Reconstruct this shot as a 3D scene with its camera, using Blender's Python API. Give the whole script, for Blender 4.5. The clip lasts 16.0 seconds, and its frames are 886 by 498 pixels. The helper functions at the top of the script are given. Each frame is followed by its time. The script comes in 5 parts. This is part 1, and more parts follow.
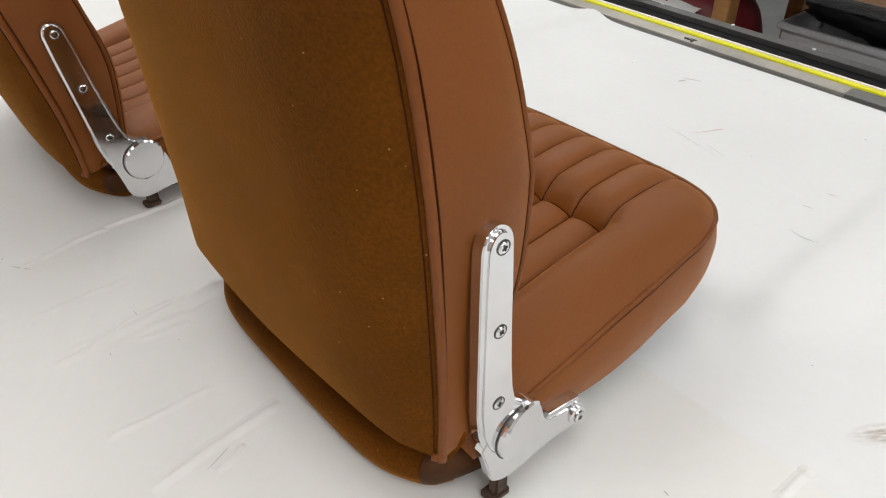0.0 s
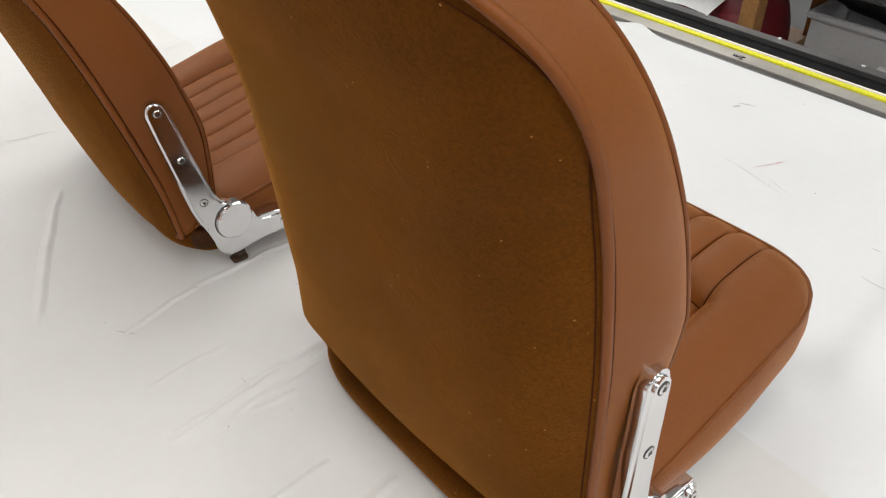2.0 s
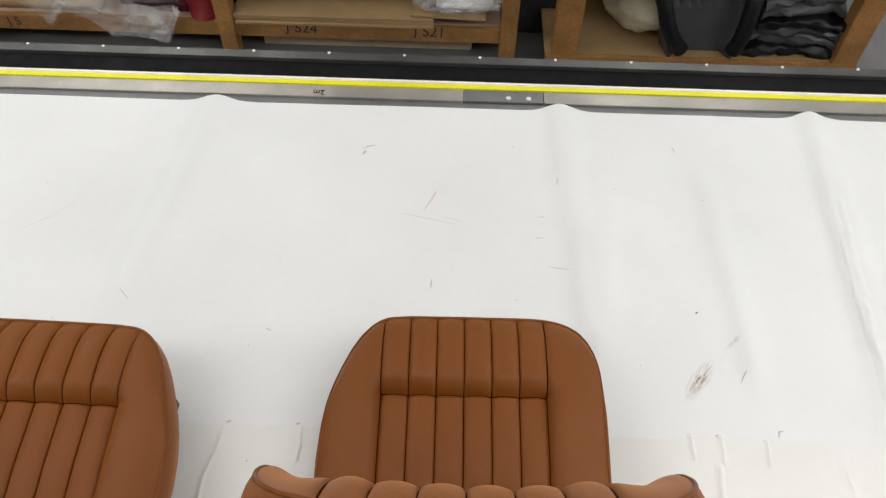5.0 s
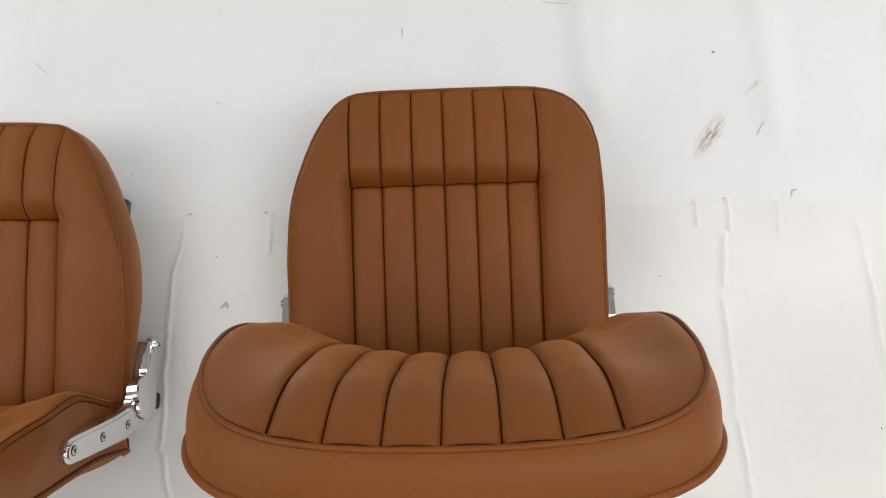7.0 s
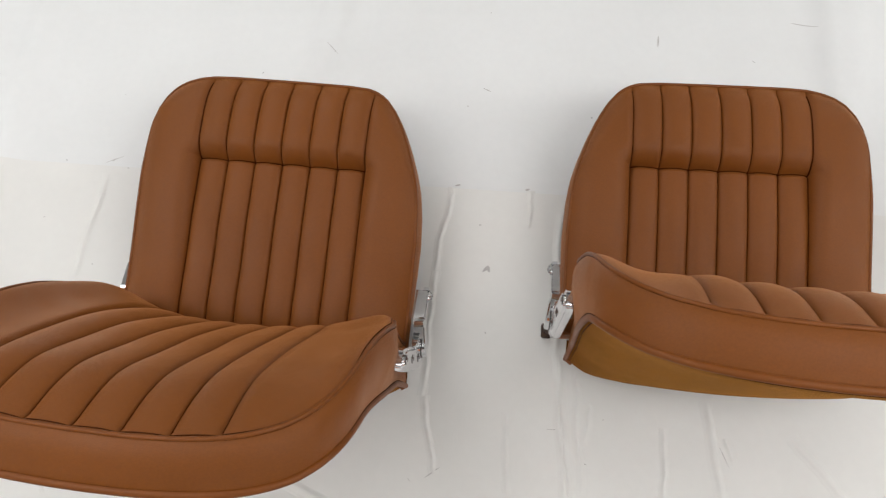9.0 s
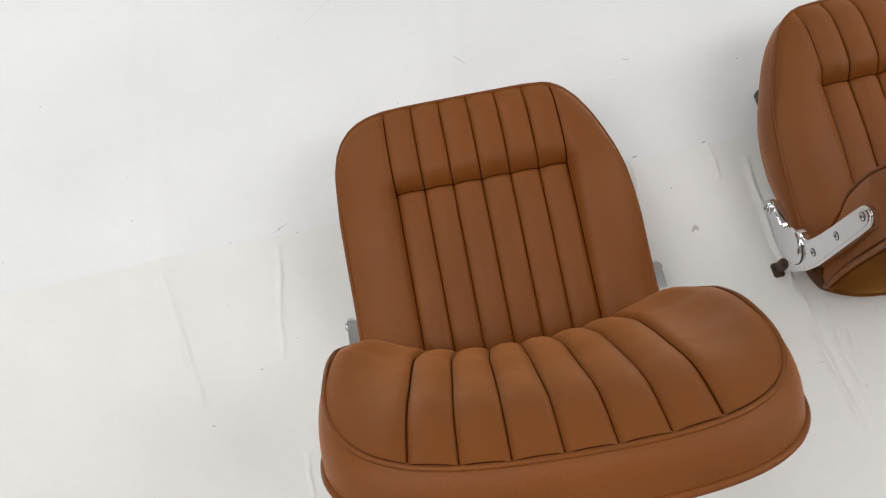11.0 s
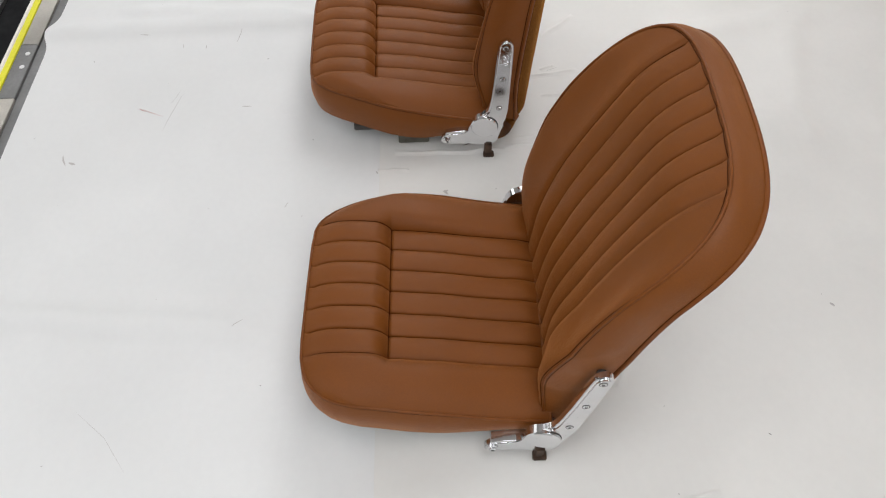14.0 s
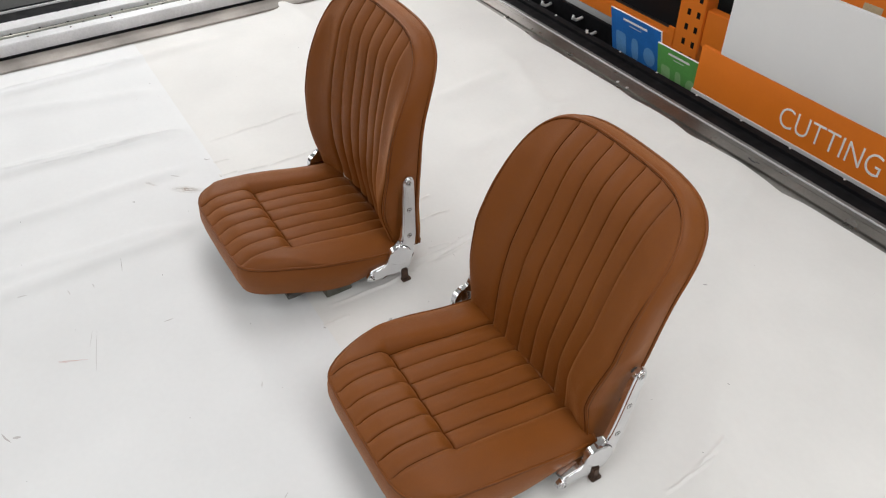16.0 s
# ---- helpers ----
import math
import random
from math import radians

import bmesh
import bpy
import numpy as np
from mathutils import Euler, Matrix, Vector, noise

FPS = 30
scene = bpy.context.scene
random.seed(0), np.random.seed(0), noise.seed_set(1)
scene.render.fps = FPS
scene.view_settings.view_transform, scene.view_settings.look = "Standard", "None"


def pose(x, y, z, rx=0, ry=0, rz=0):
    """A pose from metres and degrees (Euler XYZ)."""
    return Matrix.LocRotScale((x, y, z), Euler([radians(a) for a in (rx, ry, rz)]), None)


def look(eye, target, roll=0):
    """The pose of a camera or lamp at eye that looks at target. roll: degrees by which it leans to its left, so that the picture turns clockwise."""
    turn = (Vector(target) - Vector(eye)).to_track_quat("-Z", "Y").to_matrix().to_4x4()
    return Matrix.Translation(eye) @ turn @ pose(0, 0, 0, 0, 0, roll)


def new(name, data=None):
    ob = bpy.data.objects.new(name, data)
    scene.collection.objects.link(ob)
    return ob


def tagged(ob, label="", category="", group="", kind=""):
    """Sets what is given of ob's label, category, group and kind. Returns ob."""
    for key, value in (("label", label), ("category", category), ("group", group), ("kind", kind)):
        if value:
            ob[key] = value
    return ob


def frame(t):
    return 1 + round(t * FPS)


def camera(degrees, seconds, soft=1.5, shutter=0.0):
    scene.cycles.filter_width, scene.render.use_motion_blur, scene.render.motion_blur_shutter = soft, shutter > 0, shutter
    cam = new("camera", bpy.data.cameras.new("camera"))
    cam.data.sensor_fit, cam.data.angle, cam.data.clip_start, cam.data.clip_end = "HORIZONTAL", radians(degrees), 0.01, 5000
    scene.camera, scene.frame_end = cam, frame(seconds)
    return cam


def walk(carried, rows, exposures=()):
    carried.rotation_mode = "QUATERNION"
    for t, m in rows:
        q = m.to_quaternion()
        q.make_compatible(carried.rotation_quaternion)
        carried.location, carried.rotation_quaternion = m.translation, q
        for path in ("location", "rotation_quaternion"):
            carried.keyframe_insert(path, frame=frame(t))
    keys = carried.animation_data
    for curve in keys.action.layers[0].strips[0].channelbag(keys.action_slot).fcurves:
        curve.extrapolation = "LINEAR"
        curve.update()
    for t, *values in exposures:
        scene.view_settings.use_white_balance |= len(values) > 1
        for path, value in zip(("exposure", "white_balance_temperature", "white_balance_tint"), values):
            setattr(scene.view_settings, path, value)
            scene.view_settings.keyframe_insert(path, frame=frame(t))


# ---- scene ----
cam = camera(61.1, 16.0, 1.15, 0.12)
PATH = [
    (0, (1.037, -0.602, 0.639), (-0.222, 0.428, -0.525), -0.0),
    (0.5, (1.036, -0.603, 0.642), (-0.232, 0.421, -0.516), 0.7),
    (1, (1.008, -0.576, 0.675), (-0.303, 0.365, -0.506), 1.4),
    (1.5, (0.939, -0.552, 0.734), (-0.36, 0.382, -0.465), 1.7),
    (2, (0.916, -0.663, 0.774), (-0.302, 0.324, -0.469), -1.2),
    (2.5, (0.841, -0.702, 0.968), (-0.214, 0.338, -0.375), 3.0),
    (3, (0.778, -0.753, 1.288), (-0.254, 0.323, -0.045), 5.7),
    (3.5, (0.717, -0.783, 1.344), (-0.318, 0.323, 0.038), 3.9),
    (4, (0.588, -0.733, 1.342), (-0.245, 0.527, 0.031), 2.5),
    (4.5, (0.526, -0.678, 1.357), (0.135, 0.695, -0.044), 2.7),
    (5, (0.407, -0.618, 1.348), (0.4, 0.618, -0.224), 1.6),
    (7.5, (0.44, -0.346, 1.265), (0.439, 0.052, -0.695), -1.7),
    (8, (0.42, -0.37, 1.284), (0.386, 0.035, -0.675), -3.8),
    (8.5, (0.306, -0.447, 1.312), (0.216, 0.034, -0.627), -5.9),
    (9, (0.089, -0.552, 1.332), (-0.061, 0.054, -0.568), -9.2),
    (9.5, (-0.053, -0.601, 1.348), (-0.2, 0.041, -0.541), -8.4),
    (10, (-0.159, -0.584, 1.312), (-0.295, 0.046, -0.581), -8.4),
    (12.5, (-0.728, -0.437, 1.315), (-0.099, 0.04, -0.523), -7.6),
    (13, (-0.874, -0.332, 1.335), (0.054, -0.099, -0.421), -1.5),
    (13.5, (-1.063, -0.242, 1.388), (0.047, -0.15, -0.274), -1.0),
    (14, (-1.087, -0.117, 1.34), (0.1, -0.153, -0.27), -0.5),
    (14.5, (-1.055, 0.025, 1.358), (0.163, -0.196, -0.212), -1.9),
    (15, (-1.08, 0.203, 1.367), (0.157, -0.309, -0.118), -3.6),
    (15.5, (-1.142, 0.38, 1.42), (0.092, -0.338, 0.019), -2.5),
    (16, (-1.185, 0.434, 1.44), (0.109, -0.347, 0.13), -0.7),
]
walk(cam, [(t, look(e, a, r)) for t, e, a, r in PATH],
     [(0, -0.07, 6620, 9), (1, -0.05, 6630, 9), (2, 0.0, 6650, 9), (3, -0.1, 6680, 7), (4.5, -0.12, 6700, 8), (5.5, -0.15, 6650, 9), (7.5, -0.17, 6620, 10), (10, -0.17, 6620, 9),
      (13, -0.24, 6500, 10), (15, -0.22, 6540, 10), (16, -0.18, 6550, 10)])

# ---- world and light ----
world = bpy.data.worlds.new("world")
scene.world = world
world.use_nodes = True
world.node_tree.nodes["Background"].inputs[0].default_value = (0.75, 0.85, 1.0, 1)
world.node_tree.nodes["Background"].inputs[1].default_value = 0.15

CEIL = 2.05
# The two lamps at y 3.9 are unseen fill, added to brighten the cushions.
for lx, ly, watts in ((-4.2, -3.5, 60), (0.2, -3.3, 27), (4.1, -3.5, 72), (-4.3, -0.6, 50), (-1.2, -0.4, 20), (1.4, -0.6, 22), (4.1, -0.5, 58), (-1.5, 1.75, 32), (1.7, 2.0, 17), (4.3, 2.0, 48), (-1.6, 3.9, 26), (1.8, 3.9, 22)):
    lamp = bpy.data.lights.new("ceiling_lamp", "AREA")
    lamp.shape, lamp.size, lamp.size_y, lamp.energy = "RECTANGLE", 1.7, 0.9, watts
    lamp.color = (0.98, 0.99, 1.0)
    ob = new("ceiling_lamp", lamp)
    ob.matrix_world = pose(lx, ly, CEIL - 0.06)


# ---- materials ----
def material(name, color, rough=0.5, metal=0.0, spots=(0.9, 1.1, 6.0), grain=(0.94, 1.06, 120.0), bump=(0.0, 200.0),
             sheen=0.0, sheen_tint=(1, 1, 1), random_value=0.0, spec=0.5, sheen_rough=0.35):
    """Colour varied at two scales, with a fine relief."""
    m = bpy.data.materials.new(name)
    m.use_nodes = True
    nt = m.node_tree
    bsdf = nt.nodes["Principled BSDF"]
    coord = nt.nodes.new("ShaderNodeTexCoord")

    def noise_tex(scale, detail):
        n = nt.nodes.new("ShaderNodeTexNoise")
        n.inputs["Scale"].default_value, n.inputs["Detail"].default_value = scale, detail
        nt.links.new(coord.outputs["Object"], n.inputs["Vector"])
        return n.outputs["Fac"]

    def ramp(fac, lo, hi):
        r = nt.nodes.new("ShaderNodeMapRange")
        r.inputs["From Min"].default_value, r.inputs["From Max"].default_value = 0.3, 0.7
        r.inputs["To Min"].default_value, r.inputs["To Max"].default_value = lo, hi
        nt.links.new(fac, r.inputs["Value"])
        return r.outputs["Result"]

    def times(a, b):
        x = nt.nodes.new("ShaderNodeMath")
        x.operation = "MULTIPLY"
        nt.links.new(a, x.inputs[0])
        nt.links.new(b, x.inputs[1])
        return x.outputs[0]

    value = times(ramp(noise_tex(spots[2], 3), spots[0], spots[1]), ramp(noise_tex(grain[2], 2), grain[0], grain[1]))
    if random_value:
        info = nt.nodes.new("ShaderNodeObjectInfo")
        r = nt.nodes.new("ShaderNodeMapRange")
        r.inputs["To Min"].default_value, r.inputs["To Max"].default_value = 1 - random_value, 1 + random_value
        nt.links.new(info.outputs["Random"], r.inputs["Value"])
        value = times(value, r.outputs["Result"])
    scale = nt.nodes.new("ShaderNodeVectorMath")
    scale.operation = "SCALE"
    scale.inputs[0].default_value = color
    nt.links.new(value, scale.inputs["Scale"])
    nt.links.new(scale.outputs[0], bsdf.inputs["Base Color"])
    nt.links.new(ramp(noise_tex(spots[2] * 3, 2), rough * 0.88, min(1, rough * 1.12)), bsdf.inputs["Roughness"])
    bsdf.inputs["Metallic"].default_value = metal
    bsdf.inputs["Specular IOR Level"].default_value = spec
    bsdf.inputs["Sheen Weight"].default_value = sheen
    bsdf.inputs["Sheen Tint"].default_value = (*sheen_tint, 1)
    bsdf.inputs["Sheen Roughness"].default_value = sheen_rough
    if bump[0]:
        b = nt.nodes.new("ShaderNodeBump")
        b.inputs["Strength"].default_value, b.inputs["Distance"].default_value = bump[0], 0.001
        nt.links.new(noise_tex(bump[1], 3), b.inputs["Height"])
        nt.links.new(b.outputs[0], bsdf.inputs["Normal"])
    return m


LEATHER = material("tan_leather", (0.180, 0.0530, 0.0066), 0.50, spec=0.26, spots=(0.93, 1.07, 5), grain=(0.93, 1.07, 420), bump=(0.35, 1100), sheen=0.34, sheen_tint=(1.0, 0.43, 0.16), sheen_rough=0.4)
PIPING = material("leather_piping", (0.165, 0.0475, 0.0062), 0.47, spec=0.26, bump=(0.2, 900))
# Dark cords laid in the stitched seams carry the crease's shade as colour.
SEAM_SHADE = material("seam_shade", (0.052, 0.0110, 0.0018), 0.9, spec=0.05)
# Painted shade for the grooves either side of the piping.
GROOVE_SHADE = material("groove_shade", (0.050, 0.0115, 0.0020), 0.8, spec=0.08)
# Brown leather darkened for the shade by the hinge and under the suede.
SHADED_HIDE = material("shaded_brown_leather", (0.070, 0.024, 0.006), 0.6, spec=0.2, spots=(0.7, 1.3, 30))
SUEDE = material("ochre_suede", (0.108, 0.0345, 0.0027), 0.95, spots=(0.74, 1.16, 7.0), grain=(0.82, 1.18, 330), bump=(0.7, 520), sheen=0.40, sheen_tint=(1.0, 0.45, 0.08), spec=0.08)


def flecked(mat, scale, size, value):
    """Small pale lint caught in the pile."""
    nt = mat.node_tree
    bsdf = nt.nodes["Principled BSDF"]
    old = bsdf.inputs["Base Color"].links[0].from_socket
    coord = nt.nodes.new("ShaderNodeTexCoord")
    cells = nt.nodes.new("ShaderNodeTexVoronoi")
    cells.inputs["Scale"].default_value = scale
    nt.links.new(coord.outputs["Object"], cells.inputs["Vector"])
    near = nt.nodes.new("ShaderNodeMath")
    near.operation = "LESS_THAN"
    near.inputs[1].default_value = size
    nt.links.new(cells.outputs["Distance"], near.inputs[0])
    mix = nt.nodes.new("ShaderNodeMix")
    mix.data_type = "RGBA"
    mix.inputs[7].default_value = value
    nt.links.new(near.outputs[0], mix.inputs[0])
    nt.links.new(old, mix.inputs[6])
    nt.links.new(mix.outputs[2], bsdf.inputs["Base Color"])


flecked(SUEDE, 55, 0.045, (0.34, 0.17, 0.06, 1))
CHROME = material("chrome", (0.72, 0.725, 0.74), 0.11, 1.0, grain=(0.98, 1.02, 60))
DARK_STEEL = material("dark_steel", (0.10, 0.095, 0.09), 0.5, 0.8, spots=(0.6, 1.3, 30))
ZINC = material("dull_zinc", (0.15, 0.15, 0.125), 0.5, 0.6, spots=(0.6, 1.3, 25))
RUST = material("rusty_steel", (0.085, 0.052, 0.036), 0.6, 0.5, spots=(0.5, 1.5, 40))
CLOTH = material("white_cloth", (0.738, 0.743, 0.743), 0.8, spots=(0.96, 1.03, 2.6), grain=(0.992, 1.008, 60), bump=(0.07, 260), spec=0.25)
CLOTH_OLD = material("cream_cloth", (0.735, 0.726, 0.704), 0.8, spots=(0.95, 1.03, 3.0), grain=(0.992, 1.008, 60), bump=(0.07, 260), spec=0.25)
PENCIL = material("pencil_mark", (0.48, 0.46, 0.45), 0.8)
DARK_PENCIL = material("dark_pencil_mark", (0.20, 0.18, 0.18), 0.8)
REDPEN = material("red_mark", (0.62, 0.36, 0.33), 0.8)
GREY_FELT = material("grey_felt", (0.10, 0.10, 0.105), 0.95, spots=(0.85, 1.15, 3), grain=(0.85, 1.15, 300))
ALU = material("brushed_aluminium", (0.45, 0.425, 0.385), 0.42, 0.6, spots=(0.7, 1.2, 4), grain=(0.95, 1.05, 200), random_value=0.25)
ALU_DULL = material("dull_aluminium", (0.20, 0.20, 0.20), 0.55, 0.6, spots=(0.75, 1.15, 5))
RAIL_DARK = material("dark_rail", (0.25, 0.24, 0.225), 0.30, 0.9, spots=(0.75, 1.2, 4), grain=(0.93, 1.07, 160))
EDGE_DARK = material("dark_metal_edge", (0.12, 0.118, 0.115), 0.4, 0.7, spots=(0.7, 1.2, 6))
PALE_PRINT = material("pale_print", (0.13, 0.35, 0.70), 0.5)
PALE_GREEN = material("pale_green_print", (0.30, 0.55, 0.24), 0.5)
DIRT_AND_SHADE = material("dirty_shaded_strip", (0.33, 0.30, 0.27), 0.7, spots=(0.6, 1.2, 5))
# Much darker than the other walls, to keep the racks' background dark.
NORTH_GREY = material("dark_grey_wall", (0.11, 0.11, 0.107), 0.8, spots=(0.85, 1.1, 1.5))
GUIDE = material("guide_strip", (0.20, 0.215, 0.19), 0.4, 0.6, spots=(0.7, 1.2, 8))
SMOKED = material("smoked_cover", (0.012, 0.013, 0.015), 0.12, spots=(0.8, 1.2, 5))
ALU_WHITE = material("pale_aluminium", (0.72, 0.72, 0.73), 0.35, 0.25, spots=(0.85, 1.1, 6))
BLACK = material("black_strip", (0.006, 0.006, 0.007), 0.7, spec=0.12, spots=(0.7, 1.4, 8))
BLACK_PLASTIC = material("black_plastic", (0.008, 0.008, 0.009), 0.42, spec=0.3)
YELLOW = material("yellow_tape", (0.75, 0.72, 0.02), 0.5)
PALE = material("pale_edge", (0.82, 0.78, 0.72), 0.5)
TIMBER = material("pine_timber", (0.35, 0.168, 0.052), 0.6, spots=(0.75, 1.2, 7), grain=(0.85, 1.1, 60), random_value=0.12)
BOARD = material("brown_board", (0.40, 0.262, 0.124), 0.85, spots=(0.85, 1.1, 5), grain=(0.95, 1.05, 150), random_value=0.08)
PLYEDGE = material("shelf_board", (0.44, 0.31, 0.235), 0.6, spots=(0.85, 1.15, 6), grain=(0.9, 1.1, 90))
CONCRETE = material("grey_floor", (0.16, 0.16, 0.16), 0.7, spots=(0.8, 1.15, 2))
WALLPAINT = material("wall_paint", (0.64, 0.635, 0.61), 0.8, spots=(0.92, 1.05, 1.5))
CEILPAINT = material("ceiling_paint", (0.78, 0.78, 0.77), 0.85, spots=(0.95, 1.03, 1.5))
DARKWALL = material("dark_back", (0.03, 0.03, 0.03), 0.9)
CABINET = material("grey_cabinet", (0.14, 0.14, 0.135), 0.5, spots=(0.9, 1.1, 3))
BLUE = material("blue_paint", (0.02, 0.05, 0.35), 0.45)
LIGHTBLUE = material("light_blue", (0.05, 0.30, 0.62), 0.5)
ORANGE = material("orange_paint", (0.82, 0.205, 0.016), 0.5, spots=(0.95, 1.04, 3), grain=(0.99, 1.01, 60))
WHITE = material("white_board", (0.72, 0.72, 0.715), 0.5, spots=(0.97, 1.03, 2), grain=(0.995, 1.005, 40))
SIGN_BLUE = material("blue_card", (0.02, 0.17, 0.55), 0.45)
SIGN_GREEN = material("green_card", (0.13, 0.42, 0.10), 0.45)
CREAM = material("cream_leather", (0.68, 0.62, 0.44), 0.55, spots=(0.9, 1.05, 6))
REDCLOTH = material("red_leather", (0.17, 0.006, 0.013), 0.5, spots=(0.7, 1.2, 6))
NAVY = material("blue_leather_card", (0.02, 0.055, 0.16), 0.5)
PAPER = material("white_paper", (0.88, 0.88, 0.88), 0.7, spots=(0.97, 1.02, 6))
CARDBOARD = material("cream_cardboard", (0.55, 0.44, 0.28), 0.8)
GREYPLASTIC = material("grey_plastic_bin", (0.41, 0.41, 0.42), 0.45, spots=(0.92, 1.06, 5))
KRAFT = material("kraft_paper_brown", (0.36, 0.195, 0.065), 0.75, spots=(0.9, 1.08, 9))
GREY_LEATHER = material("dark_grey_leather", (0.06, 0.063, 0.068), 0.42, spots=(0.8, 1.2, 8))
PINK_BOARD = material("pinkish_board", (0.46, 0.33, 0.27), 0.7, spots=(0.9, 1.1, 6))
# Lighter copy of the red leather, with the light on the flaps painted in.
RED_LIT = material("lit_red_leather", (0.23, 0.010, 0.018), 0.45, spots=(0.85, 1.15, 6))
PURPLE = material("purple_lining", (0.035, 0.012, 0.025), 0.5)
RED = material("red_button", (0.6, 0.02, 0.02), 0.4)
INK = material("black_ink", (0.03, 0.03, 0.04), 0.8)


def film_material(name, thin, thick, scale, stretch=(1, 1, 1), crease=(0.5, 16), twist=0.7):
    """Clear film: nearly clear, milky where it folds."""
    m = material(name, (0.94, 0.94, 0.94), 0.14, bump=crease, spec=0.6)
    nt = m.node_tree
    coord = nt.nodes.new("ShaderNodeTexCoord")
    long = nt.nodes.new("ShaderNodeVectorMath")
    long.operation = "MULTIPLY"
    long.inputs[1].default_value = stretch
    nt.links.new(coord.outputs["Object"], long.inputs[0])
    n = nt.nodes.new("ShaderNodeTexNoise")
    n.inputs["Scale"].default_value, n.inputs["Detail"].default_value, n.inputs["Distortion"].default_value = scale, 3, twist
    nt.links.new(long.outputs[0], n.inputs["Vector"])
    r = nt.nodes.new("ShaderNodeMapRange")
    r.inputs["From Min"].default_value, r.inputs["From Max"].default_value = 0.36, 0.68
    r.inputs["To Min"].default_value, r.inputs["To Max"].default_value = thin, thick
    nt.links.new(n.outputs["Fac"], r.inputs["Value"])
    nt.links.new(r.outputs["Result"], nt.nodes["Principled BSDF"].inputs["Alpha"])
    return m


FILM = film_material("clear_plastic_film", 0.03, 0.38, 6.0, (1, 1, 0.7), (0.25, 12), 1.0)
FILM_STRIP = film_material("grey_film_strip", 0.05, 0.24, 3.0, (0.5, 1, 3), (0.2, 8))
FILM_THICK = film_material("cloudy_plastic_film", 0.45, 0.88, 5.0)
FILM_SHEET = film_material("clear_film_sheet", 0.10, 0.60, 4.5, (1, 1, 1), (0.3, 14), 1.2)
FILM_WRAP = film_material("milky_plastic_wrap", 0.72, 1.0, 6.0, (1, 1, 0.6), (0.9, 30), 1.2)


# ---- mesh helpers ----
def link(name, bm, mat, smooth=False):
    me = bpy.data.meshes.new(name)
    bmesh.ops.recalc_face_normals(bm, faces=bm.faces)
    bm.to_mesh(me)
    bm.free()
    me.materials.append(mat)
    if smooth:
        me.shade_smooth()
    return new(name, me)


def part(name, bm, mat, parent, label="", smooth=False):
    ob = link(name, bm, mat, smooth)
    ob.parent = parent
    return tagged(ob, label)


def box(x0, x1, y0, y1, z0, z1, bevel=0.0, bm=None):
    bm = bm or bmesh.new()
    r = bmesh.ops.create_cube(bm, size=1, matrix=Matrix.Translation(((x0 + x1) / 2, (y0 + y1) / 2, (z0 + z1) / 2))
                              @ Matrix.Diagonal((x1 - x0, y1 - y0, z1 - z0, 1)))
    if bevel:
        edges = {e for v in r["verts"] for e in v.link_edges}
        bmesh.ops.bevel(bm, geom=list(edges), offset=bevel, segments=2, affect="EDGES")
    return bm


def cyl(p, q, r0, r1=None, n=20, bm=None):
    """A closed cylinder or cone from p to q."""
    bm = bm or bmesh.new()
    p, q = Vector(p), Vector(q)
    d = q - p
    m = Matrix.Translation((p + q) / 2) @ d.to_track_quat("Z", "Y").to_matrix().to_4x4()
    bmesh.ops.create_cone(bm, cap_ends=True, segments=n, radius1=r0, radius2=r0 if r1 is None else r1, depth=d.length, matrix=m)
    return bm


def sheet_from_grid(P, bm=None):
    """Quads over a grid of points P[row][col]."""
    bm = bm or bmesh.new()
    V = [[bm.verts.new(p) for p in row] for row in P]
    for a, b in zip(V, V[1:]):
        for i in range(len(a) - 1):
            bm.faces.new((a[i], a[i + 1], b[i + 1], b[i]))
    return bm


def tube(points, r, n=8, closed=False, bm=None):
    """A round cord along points."""
    bm = bm or bmesh.new()
    P = [Vector(p) for p in points]
    rings, side = [], None
    for i, p in enumerate(P):
        a = P[i - 1] if i or closed else P[0]
        b = P[(i + 1) % len(P)] if i + 1 < len(P) or closed else P[-1]
        d = (b - a).normalized()
        if side is None:
            side = d.orthogonal().normalized()
        side = (side - d * side.dot(d)).normalized()
        up = d.cross(side)
        rings.append([bm.verts.new(p + r * (math.cos(t) * side + math.sin(t) * up)) for t in (2 * math.pi * k / n for k in range(n))])
    pairs = list(zip(rings, rings[1:])) + ([(rings[-1], rings[0])] if closed else [])
    for a, b in pairs:
        for k in range(n):
            bm.faces.new((a[k], a[(k + 1) % n], b[(k + 1) % n], b[k]))
    if not closed:
        bm.faces.new(rings[0])
        bm.faces.new(rings[-1])
    return bm


def slab(outline, x0, x1, bevel=0.0, segments=2):
    """A plate in the plane across x, with the outline (y, z) between x0 and x1."""
    bm = bmesh.new()
    f = bm.faces.new([bm.verts.new((x0, y, z)) for y, z in outline])
    r = bmesh.ops.extrude_face_region(bm, geom=[f])
    bmesh.ops.translate(bm, verts=[v for v in r["geom"] if isinstance(v, bmesh.types.BMVert)], vec=(x1 - x0, 0, 0))
    if bevel:
        far = [e for e in bm.edges if all(abs(v.co.x - x1) < 1e-6 for v in e.verts)]
        bmesh.ops.bevel(bm, geom=far, offset=bevel, segments=segments, affect="EDGES")
    return bm


def soft_lerp(x, xs, ys, w=0.025):
    """As lerp, with its corners rounded."""
    return sum(float(np.interp(x + w * k / 2, xs, ys)) for k in (-2, -1, 0, 1, 2)) / 5


